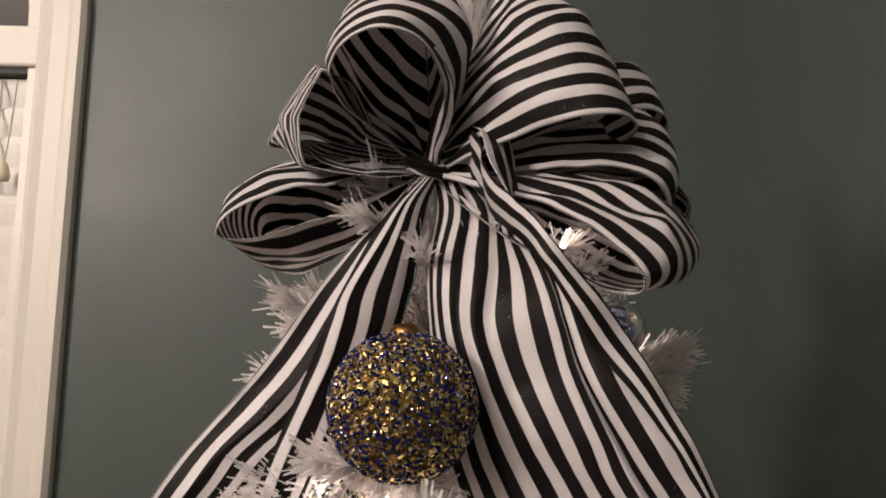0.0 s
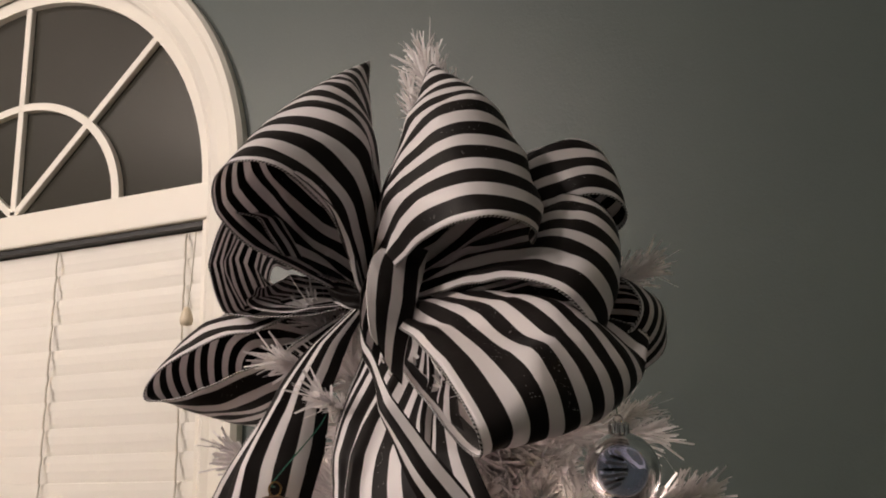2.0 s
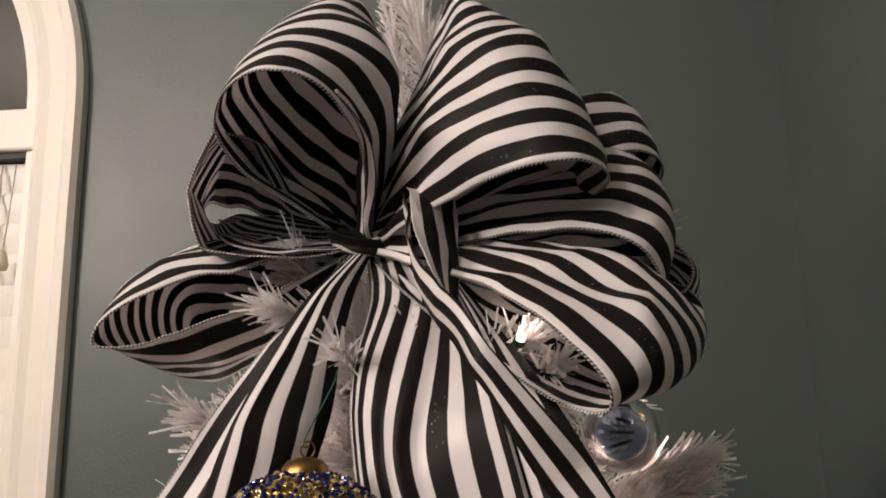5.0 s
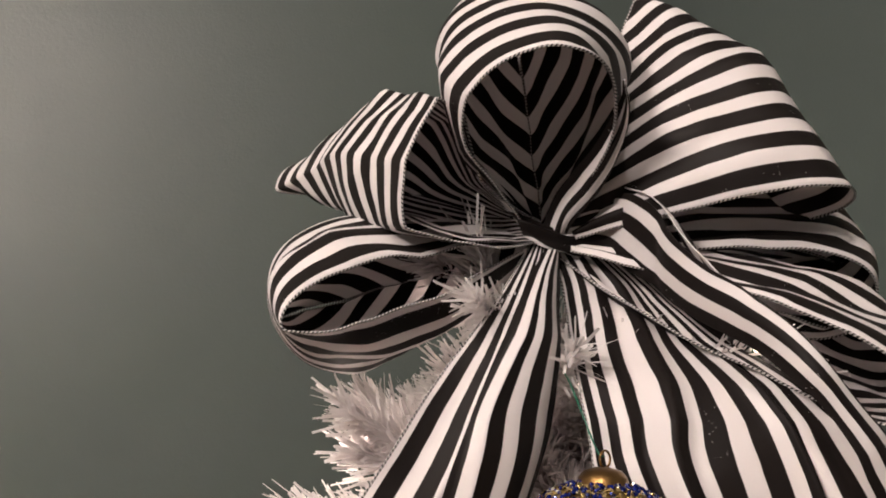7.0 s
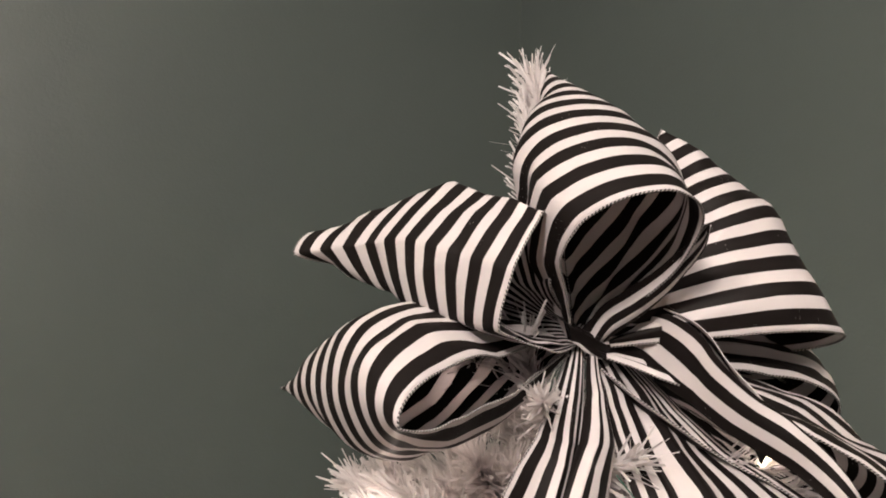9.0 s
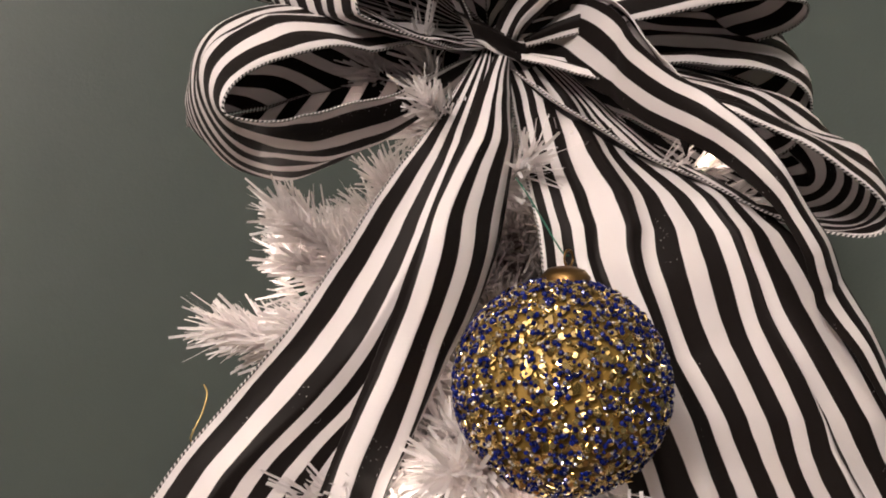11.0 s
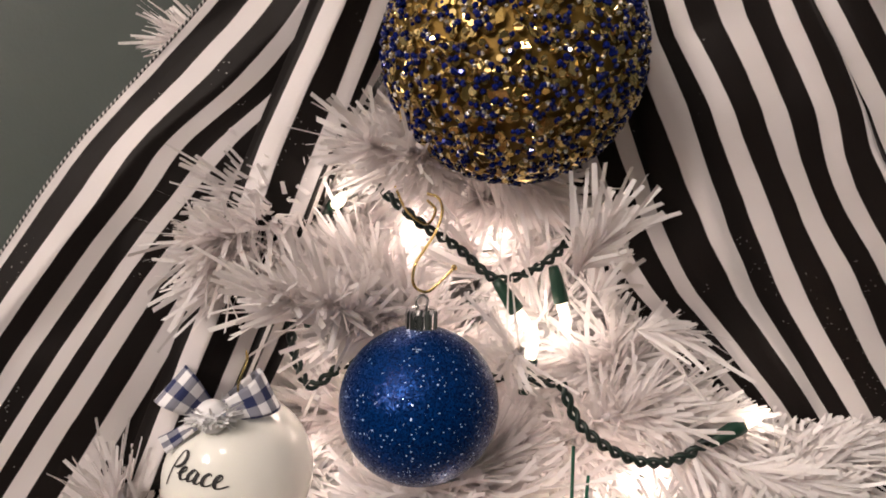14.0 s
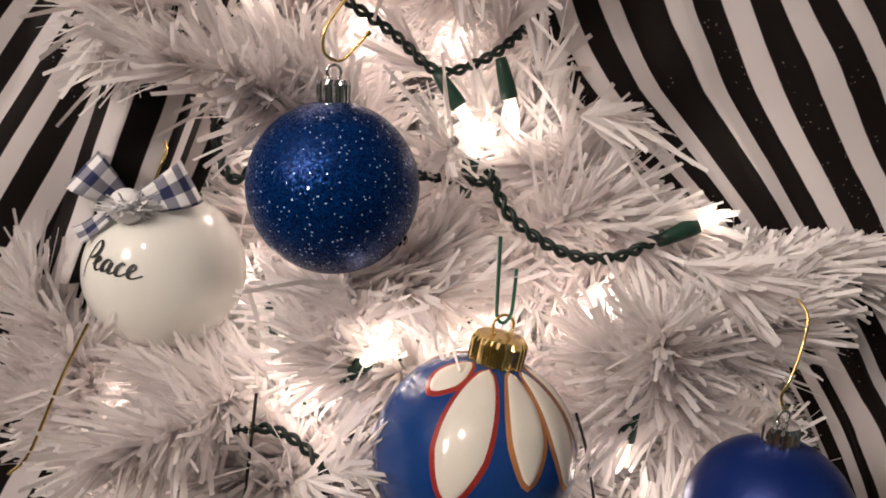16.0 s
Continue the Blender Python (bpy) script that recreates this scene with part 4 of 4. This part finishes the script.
gold = thing("sequin_ball", gc, "gold and cobalt sequinned ball hanging before the ribbon tails", "ornament")
lathe("ball", ball_profile(GR - 0.001), gc, GOLD_CORE, gold, "gold lacquered ball")


def scatter(count, seed, jitter):
    r = np.random.RandomState(seed)
    i = np.arange(count) + 0.5
    ph, th = np.arccos(1 - 2 * i / count), np.pi * (1 + 5 ** 0.5) * i
    d = np.stack([np.sin(ph) * np.cos(th), np.sin(ph) * np.sin(th), np.cos(ph)], 1) + r.normal(size=(count, 3)) * jitter
    return d / np.linalg.norm(d, axis=1)[:, None], r


def bits(name, dirs, rng, shape, faces, size, lift, tilt, material, label):
    """Copies of a small shape laid on the ball, joined into one mesh."""
    pts, fs = [], []
    for k, d in enumerate(dirs):
        n = Vector(d) + Vector(rng.normal(size=3)) * tilt
        m = np.array(n.to_track_quat("Z", "Y").to_matrix()) @ np.array(Matrix.Rotation(rng.uniform(0, 6.28), 3, "Z"))
        s = rng.uniform(*size)
        pts.append(shape * s @ m.T + d * (GR + lift))
        fs += [tuple(i + k * len(shape) for i in f) for f in faces]
    data = bpy.data.meshes.new(name)
    data.from_pydata(np.vstack(pts).tolist(), [], fs)
    ob = placed(name, data, material, gold, label, smooth=False)
    return tagged(ob, kind="stuff")


hexa = [(math.cos(a), math.sin(a)) for a in np.linspace(0, 2 * math.pi, 7)[:-1]]
disc = np.array([(x, y, -0.1) for x, y in hexa] + [(x * 0.8, y * 0.8, 0.12) for x, y in hexa])
disc_faces = [tuple(range(6, 12))] + [(i, (i + 1) % 6, 6 + (i + 1) % 6, 6 + i) for i in range(6)]
gem = np.array([(x, y, 0.0) for x, y in hexa] + [(x * 0.55, y * 0.55, 0.75) for x, y in hexa] + [(x * 0.7, y * 0.7, -0.6) for x, y in hexa])
gem_faces = [tuple(range(6, 12))] + [(i, (i + 1) % 6, 6 + (i + 1) % 6, 6 + i) for i in range(6)] + [(12 + i, 12 + (i + 1) % 6, (i + 1) % 6, i) for i in range(6)]
leaf = np.array([(1.3, 0, 0), (0.4, 0.8, 0.1), (-0.9, 0.5, 0), (-1.1, -0.4, 0.1), (0.2, -0.7, 0), (1.3, 0, -0.2), (0.4, 0.8, -0.1), (-0.9, 0.5, -0.2), (-1.1, -0.4, -0.1), (0.2, -0.7, -0.2)])
leaf_faces = [(0, 1, 2, 3, 4)] + [(5 + i, 5 + (i + 1) % 5, (i + 1) % 5, i) for i in range(5)]
dirs, r1 = scatter(3000, 1, 0.05)
bits("sequin_coat", dirs, r1, disc, disc_faces, (0.0010, 0.0017), 0.0005, 0.38, GOLD_BIT, "small gold sequins")
dirs, r1 = scatter(2500, 2, 0.08)
bits("bead_coat", dirs, r1, gem, gem_faces, (0.0007, 0.0012), 0.0008, 0.5, BLUE_BIT, "faceted cobalt beads")
dirs, r1 = scatter(190, 3, 0.2)
bits("flake_coat", dirs, r1, leaf, leaf_faces, (0.0014, 0.0026), 0.0009, 0.3, GOLD_BIT, "larger gold flakes")
dirs, r1 = scatter(900, 4, 0.2)
bits("crystal_coat", dirs, r1, gem, gem_faces, (0.0005, 0.0009), 0.0009, 0.5, CLEAR_BIT, "clear crystal beads")
gtop = gc + np.array((0.001, 0.0, GR - 0.001))
gcap = lathe("cap", [(0.0098, -0.001), (0.0092, 0.0025), (0.0070, 0.0050), (0.0030, 0.0062), (0.0005, 0.0064)], gtop, BRASS, gold, "domed aged brass cap")
tube("ring", [gtop + np.array((0.0026 * math.cos(a) + 0.001, 0.001 * math.cos(a), 0.0092 + 0.0032 * math.sin(a))) for a in np.linspace(0, 6.283, 22)], 0.00045, BRASS, gcap)
tube("hanger", spline([gtop + np.array((0.001, 0, 0.010)), gtop + np.array((-0.0012, 0.003, 0.013)), at(-0.5, -4.9, -7.2), at(-0.5, -3.9, -6.4)], 16), 0.0004, GREEN_CLIP, gold, "thin green hanging thread", sides=4)

# blue glitter ball
BR = 0.0241
bc = at(-3.8, -9.2, -25.3)
blue = thing("glitter_ball", bc, "cobalt blue glitter ball with a silver cap among the tinsel", "ornament")
lathe("ball", ball_profile(BR, n=40), bc, BLUE_GLITTER, blue, sides=64)
cap(blue, bc + np.array((0, 0, BR - 0.0008)), 0.0046, 0.0068, CHROME, "fluted silver cap")
hk = bc + np.array((0, 0, BR + 0.009))
tube("hook", spline([hk + np.array(p) / 1000 for p in ((9, -2, 9), (5.5, -1, 5), (1.5, 0, 1.5), (-2.6, 0, 3.5), (-2.5, 0.5, 9), (0.5, 1, 14), (4, 2, 19), (6.5, 4, 25), (6, 7, 29), (3, 9, 30))], 40), 0.00048, BRIGHT_GOLD, blue, "twisted gold wire hook", sides=5)
lathe("hook_bead", ball_profile(0.0009, n=8), hk + np.array((9, -2, 9)) / 1000, BRIGHT_GOLD, blue, sides=10)
tube("hook", spline([at(-4.1, -6.6, -18.9), at(-3.9, -7.4, -19.6), at(-3.3, -7.6, -20.0), at(-2.9, -7.2, -19.6), at(-3.1, -6.9, -19.3)], 20), 0.00045, BRIGHT_GOLD, blue, sides=5)

# white lettered ball
PR = 0.0262
pc = at(-8.95, -4.4, -28.85)
peace = thing("lettered_ball", pc, "white glossy ball lettered Peace with a gingham bow", "ornament")
lathe("ball", ball_profile(PR, n=40), pc, WHITE_GLOSS, peace, sides=64)


def lettering(centre, radius, facing, up, size, parent):
    """The word Peace in brush script: pen strokes wrapped on a ball, in units of the small letters' height."""
    f = Vector(facing).normalized()
    right = Vector(up).cross(f).normalized()
    upv = f.cross(right)
    strokes = {
        "P": [(-2.9, -0.9), (-2.75, 0.2), (-2.5, 1.5), (-2.3, 2.1), (-2.0, 2.2), (-1.7, 1.8), (-1.8, 1.2), (-2.3, 0.8), (-2.7, 0.9)],
        "e": [(-2.0, 0.35), (-1.5, 0.55), (-1.2, 0.85), (-1.35, 1.05), (-1.65, 0.75), (-1.65, 0.25), (-1.35, 0.0), (-0.9, 0.25)],
        "a": [(-0.15, 0.9), (-0.5, 1.0), (-0.85, 0.5), (-0.75, 0.05), (-0.4, 0.2), (-0.1, 0.9), (-0.2, 0.2), (0.05, 0.0), (0.4, 0.3)],
        "c": [(1.05, 0.85), (0.85, 1.0), (0.5, 0.65), (0.5, 0.15), (0.85, 0.0), (1.3, 0.3)],
        "e_end": [(1.3, 0.3), (1.75, 0.6), (1.9, 0.9), (1.7, 1.05), (1.45, 0.7), (1.5, 0.2), (1.85, 0.0), (2.6, 0.35)]}
    word = bmesh.new()
    for line in strokes.values():
        pts = spline(line, 40)
        pts[:, 0] += 0.18 * pts[:, 1]
        move = np.gradient(pts, axis=0)
        pen = 0.06 + 0.12 * np.clip(-move[:, 1] / (np.linalg.norm(move, axis=1) + 1e-9), 0, 1)
        side = np.stack([-move[:, 1], move[:, 0]], 1) / (np.linalg.norm(move, axis=1)[:, None] + 1e-9)
        rows = []
        for p, d, w in zip(pts, side, pen):
            row = []
            for q in (p - d * w, p + d * w):
                a, b = q * size / radius
                n = f * math.cos(a) * math.cos(b) + right * math.sin(a) * math.cos(b) + upv * math.sin(b)
                row.append(word.verts.new(Vector(centre) + n * (radius + 0.00025)))
            rows.append(row)
        for m, n in zip(rows, rows[1:]):
            word.faces.new((m[0], n[0], n[1], m[1]))
    return part("lettering", word, INK, parent, "black brush lettering reading Peace", smooth=False)


lettering(pc, PR, (-0.50, -0.82, 0.18), (0.12, 0.0, 1.0), 0.0040, peace)
tie = pc + np.array((-0.0080, -0.010, PR - 0.0035))


def gingham_loop(direction, length, width, twist):
    d = np.array(direction, float)
    d /= np.linalg.norm(d)
    w = np.cross(d, (0.2, -1, 0.1))
    w /= np.linalg.norm(w)
    n = np.cross(d, w)
    s = np.linspace(0, 1, 26)[:, None]
    v = np.linspace(-1, 1, 9)[None, :]
    a, b = np.sin(np.pi * s) ** 0.8, np.sin(2 * np.pi * s)
    pts = tie + (d * length * (a * np.ones_like(v))[..., None] + n * (b * length * 0.26 * np.ones_like(v))[..., None] + w * (v * width / 2 * (0.35 + 0.65 * a))[..., None])
    uv = np.stack(np.broadcast_arrays(s * length * 2.2, (v + 1) / 2), -1)
    sheet("bow_loop", pts, uv, GINGHAM, peace, "blue and white gingham bow loop", thick=0.0003)


def gingham_end(direction, length, width):
    d = np.array(direction, float)
    d /= np.linalg.norm(d)
    w = np.cross(d, (0.1, -1, 0.3))
    w /= np.linalg.norm(w)
    s = np.linspace(0, 1, 14)[:, None]
    v = np.linspace(-1, 1, 7)[None, :]
    pts = tie + d * (s * length * np.ones_like(v))[..., None] + w * (v * width / 2 * (0.4 + 0.6 * s))[..., None] + np.array((0, -0.003, 0.0015)) * (np.sin(s * 5) * np.ones_like(v))[..., None]
    sheet("bow_end", pts, np.stack(np.broadcast_arrays(s * length, (v + 1) / 2), -1), GINGHAM, peace, "gingham bow end", thick=0.0003)


gingham_loop((-0.75, -0.25, 0.75), 0.0185, 0.0145, 0)
gingham_loop((0.95, -0.1, 0.45), 0.0205, 0.0145, 0)
gingham_end((-1, -0.35, -0.42), 0.018, 0.006)
gingham_end((0.2, -0.7, -0.35), 0.011, 0.006)
pr = np.random.RandomState(8)
pts, faces = needles([tie + np.array((-0.0005, -0.005, 0.001)) + np.array((0, 0, 0.0004 * i)) for i in range(3)], 800, 0.0080, 0.0008, pr, 0.0, 0.0)
fuzz = bpy.data.meshes.new("pompom")
fuzz.from_pydata((pts - np.array(BASE[peace.name])).tolist(), [], faces.tolist())
pom = placed("pompom", fuzz, POMPOM, peace, "fluffy white pompom")
lathe("pompom_core", ball_profile(0.0056, n=14), tie + np.array((-0.0005, -0.005, 0.0015)), POMPOM, pom, sides=20)
tube("hook", spline([tie + np.array(p) / 1000 for p in ((9, 1, 4), (8, 1, 9), (9.5, 1, 14), (11, 2, 18), (10, 4, 26), (13, 6, 34), (16, 9, 38), (15, 12, 40))], 40), 0.00042, BRIGHT_GOLD, peace, "gold wire hook", sides=5)

# clear glass ball
QR = 0.0205
qc = at(13.2, 4.1, -9.8)
clear = thing("glass_ball", qc, "clear glass ball with black and white stripes inside", "ornament")
lathe("ball", ball_profile(QR, n=36), qc, CLEAR, clear, "thin clear glass shell", sides=56)
inner = lathe("inner_wall", ball_profile(QR - 0.0007, n=36)[::-1], qc, CLEAR, clear, "", sides=56)
cap(clear, qc + np.array((0, 0, QR - 0.001)), 0.0055, 0.006, CHROME, "ribbed silver cap")
for i in range(7):
    w = 0.003 + 0.004 * math.sin(i * 0.5 + 0.4)
    c = qc + np.array((-0.003 + 0.0006 * i, -0.013, -0.008 + 0.003 * i))
    bm = bmesh.new()
    box(bm, -w, w, -0.0004, 0.0004, -0.0009, 0.0009, 0.0003)
    bmesh.ops.transform(bm, matrix=Matrix.Translation(c) @ Matrix.Rotation(radians(-25 + 9 * i), 4, "Y"), verts=bm.verts)
    part("stripe", bm, INK if i % 2 else PAINT_WHITE, clear, smooth=False)
tube("hanger", [qc + np.array((0, 0, QR + 0.009)), qc + np.array((-0.001, 0.001, QR + 0.022)), qc + np.array((-0.002, 0.004, QR + 0.040))], 0.0004, GREEN_CLIP, clear, "thin green hanging wire", sides=4)

# painted ball
DR = 0.0298
dc = at(0.2, -10.8, -32.9)
drip = thing("painted_ball", dc, "blue ball painted with cream drips edged in red and copper", "ornament")
lathe("ball", ball_profile(DR, n=40), dc, PAINT_BLUE, drip, "blue enamel ball", sides=64)


LEANT = Matrix.Rotation(radians(10), 3, "Y")


def petal(az, half, low, lift, material, top=0.30):
    """A drip of paint down the ball from its neck, with a rounded foot."""
    u = np.linspace(0, 1, 30)[:, None]
    v = np.linspace(-1, 1, 15)[None, :]
    pol = top + (low - top) * u
    wide = half * (np.sin(np.pi * np.clip(u, 0, 1) ** 0.8) ** 0.55) * np.minimum(1, 0.45 + 0.8 * u)
    ang = az + v * wide / np.maximum(np.sin(pol), 0.25) * 0.75
    r = DR + lift * (1 - 0.8 * v ** 4)
    pts = np.stack([r * np.sin(pol) * np.cos(ang), r * np.sin(pol) * np.sin(ang), r * np.cos(pol) * np.ones_like(v)], -1) @ np.array(LEANT).T + dc
    sheet("paint_drip", pts, np.zeros((*pts.shape[:2], 2)), material, drip)


for i, (deg, half, low) in enumerate(((-118, 0.36, 1.62), (-78, 0.26, 1.36), (-48, 0.26, 1.45), (-156, 0.25, 0.78), (-12, 0.3, 1.4), (30, 0.3, 1.5), (80, 0.34, 1.3), (130, 0.3, 1.5))):
    a = radians(deg)
    petal(a, half + 0.07, low + 0.06, 0.00025, PAINT_RED if i in (0, 3, 5) else PAINT_COPPER, 0.27)
    petal(a, half, low, 0.0006, PAINT_WHITE)
up = np.array(LEANT @ Vector((0, 0, 1)))
cap(drip, dc + up * (DR - 0.001), 0.0078, 0.0082, BRIGHT_GOLD, "ribbed gold cap", 22, up)
pk = dc + up * (DR + 0.0095)
tube("hook", spline([pk + np.array(p) / 1000 for p in ((3, 0, 17), (2.6, 0, 8), (2.0, 0, 3.5), (0, 0, 1.2), (-2, 0, 3.5), (-2.2, 0, 12), (-1.6, 2, 26))], 40), 0.00055, GREEN_CLIP, drip, "green wire hook bent like a clip", sides=5)

# satin blue balls
for c, r, lab in ((at(7.45, -14.6, -33.4), 0.0226, "plain satin cobalt ball with a silver cap and gold hook"), (at(-11.8, 6.4, -21.6), 0.0150, "plain satin cobalt ball beside the ribbon tail")):
    b = thing("satin_ball", c, lab, "ornament", "satin blue balls")
    lathe("ball", ball_profile(r, n=36), c, BLUE_MATTE, b, sides=56)
    cap(b, c + np.array((0, 0, r - 0.0008)), 0.0046, 0.0062, CHROME, "fluted silver cap")
    h = c + np.array((0, 0, r + 0.009))
    tube("hook", spline([h + np.array(p) / 1000 for p in ((0, 0, 0), (-1.5, 0, 4), (0.5, 0, 9), (4, 2, 16), (6, 4, 24), (5, 8, 28))], 24), 0.00042, BRIGHT_GOLD, b, "gold wire hook", sides=5)
# hooks of ornaments hanging lower
for line, mat, lab in (([at(-6.0, -9.6, -31.2), at(-6.2, -9.3, -33.0), at(-6.5, -9.2, -35.4)], BLACK_WIRE, "straight black wire hook on a branch"), ([at(3.1, -11.3, -31.6), at(3.6, -11.2, -33.0), at(4.2, -11.0, -35.4)], BLACK_WIRE, "straight black wire hook on a branch"),
                       ([at(-10.4, -9.4, -29.0), at(-11.2, -9.4, -30.6), at(-12.2, -9.2, -32.8), at(-12.8, -9.2, -33.4)], BRIGHT_GOLD, "twisted gold wire hook on a branch")):
    o = thing("ornament_hook", line[0], lab, "hook", "hooks on the branches")
    tube("wire", spline(line, 14), 0.0005, mat, o, sides=5)

# ---- string lights ----
lights = thing("string_lights", at(1.5, -6, -22), "green twisted wire string of small warm lit bulbs", "string lights")


def twisted(points):
    line = spline([at(*p) for p in points], 14 * len(points))
    t = np.gradient(line, axis=0)
    t /= np.linalg.norm(t, axis=1)[:, None] + 1e-9
    s = np.cross(t, (0.2, 0.9, 0.3))
    s /= np.linalg.norm(s, axis=1)[:, None]
    n = np.cross(t, s)
    run = np.concatenate([[0], np.cumsum(np.linalg.norm(np.diff(line, axis=0), axis=1))])
    for k in (0, math.pi):
        a = run / 0.0095 * 2 * math.pi + k
        tube("cable", line + 0.0011 * (np.cos(a)[:, None] * s + np.sin(a)[:, None] * n), 0.00085, CABLE, lights, sides=6)


twisted([(-4.4, -5.4, -19.0), (-3.0, -6.2, -20.2), (-1.7, -6.0, -21.0), (-0.2, -5.9, -22.1), (1.4, -6.0, -21.6), (2.7, -5.4, -20.7), (3.6, -3.0, -20.2)])
twisted([(-7.2, -4.4, -23.4), (-7.1, -5.2, -24.6), (-6.6, -5.8, -25.6), (-5.2, -6.0, -24.8), (-2.6, -6.0, -25.2), (0.2, -7.0, -25.4), (1.4, -7.6, -25.4)])
twisted([(0.4, -10.2, -24.6), (0.9, -10.8, -25.8), (2.4, -11.0, -26.8), (4.0, -11.0, -27.0), (5.6, -10.8, -26.4)])
twisted([(-7.0, -8.2, -32.9), (-5.4, -8.8, -32.8), (-4.2, -9.2, -33.8), (-3.8, -9.6, -35.4)])
twisted([(-1.6, -7.6, -26.8), (-1.4, -8.0, -28.0), (-0.8, -8.0, -29.0)])


def light(foot, toward, power=0.0):
    """A green socket with a pointed clear bulb."""
    foot, d = at(*foot), np.array(toward, float)
    d /= np.linalg.norm(d)
    b = lathe("socket", [(0.0004, 0.0), (0.0017, 0.0), (0.0022, 0.003), (0.0027, 0.010), (0.0028, 0.0130), (0.0022, 0.0133)], foot, TWIST, lights, "green plastic socket", 14, d)
    lathe("bulb", [(0.0018, 0.0), (0.0021, 0.003), (0.0019, 0.007), (0.0010, 0.0105), (0.0002, 0.0125)], foot + d * 0.0128, BULB, b, "warm lit pointed bulb", 12, d)
    if power:
        lamp("bulb_light", "POINT", foot + d * 0.024, power, (1.0, 0.83, 0.73), 0.006)


light((-0.3, -6.0, -22.1), (0.55, -0.2, -0.8), 0.004)
light((1.7, -6.3, -21.6), (0.25, -0.1, -0.95), 0.004)
light((0.6, -6.8, -26.0), (0.1, -0.1, 1.0), 0.002)
light((5.4, -10.8, -26.6), (0.95, 0.1, 0.35), 0.011)
light((-1.3, -8.1, -28.2), (0.55, -0.1, -0.85), 0.014)
light((-5.2, -8.0, -30.2), (0.3, 0.2, -0.9), 0.014)
light((8.0, -10.0, -29.6), (0.9, 0.2, -0.4), 0.014)
light((5.2, -10.8, -31.6), (-0.1, 0.1, -1.0), 0.014)
# Hidden bulbs, added to brighten the tufts below the bow.
light((-7.4, 3.0, -12.0), (-0.5, 0.2, 0.7), 0.022)
light((5.6, 0.0, -8.0), (0.5, -0.2, 0.6), 0.031)
# Added behind the branch to brighten it; no bulb is known here.
light((15.0, 4.6, -13.4), (0.1, 0.4, 0.5), 0.040)
light((-2.0, 5.0, -3.6), (-0.9, -0.2, 0.4), 0.018)
light((7.6, 3.0, -11.4), (0.6, -0.3, -0.3), 0.036)
light((-5.0, 9.0, -11.0), (-0.6, -0.5, 0.5), 0.036)
light((7.5, -5.0, -6.4), (0.3, -0.5, 0.6), 0.013)
# Bulbs added among the left and lower tinsel to brighten it.
light((-4.6, -5.4, -33.8), (0.2, -0.5, 0.6), 0.031)
light((-10.5, -3.6, -34.6), (0.2, -0.5, 0.6), 0.023)
light((-5.8, -3.0, -20.2), (0.1, -0.7, 0.3), 0.013)
light((-3.4, -8.6, -31.4), (0.3, -0.4, 0.5), 0.008)
light((-5.6, -6.2, -29.6), (0.2, -0.6, -0.5), 0.023)
light((-1.2, -7.2, -31.2), (-0.4, -0.6, 0.3), 0.011)
# unseen bulbs deeper in the tinsel, added to brighten it from inside
for foot, way in (((-2.5, -2.0, -19.0), (0.2, -0.6, -0.7)), ((3.0, -3.0, -23.5), (-0.3, -0.8, -0.3)), ((-4.0, -4.0, -27.5), (0.5, -0.5, 0.6)), ((1.5, -5.0, -30.5), (0.3, -0.7, -0.5)),
                  ((-8.5, -4.0, -31.5), (0.6, -0.3, 0.6)), ((-0.6, -2.6, -15.0), (0.1, -0.6, -0.8)), ((7.5, -7.0, -32.0), (-0.5, -0.4, 0.6)), ((-4.6, -1.0, -22.5), (0.4, -0.8, 0.2)),
                  ((0.6, -2.2, -26.5), (-0.2, -0.8, 0.4)), ((1.0, -1.8, -19.6), (0.1, -0.7, -0.6)), ((-6.2, -3.2, -24.6), (0.5, -0.7, 0.2))):
    light(np.array(foot) + (0, 2.0, 0), way, 0.030 if foot[2] > -20 else 0.046)
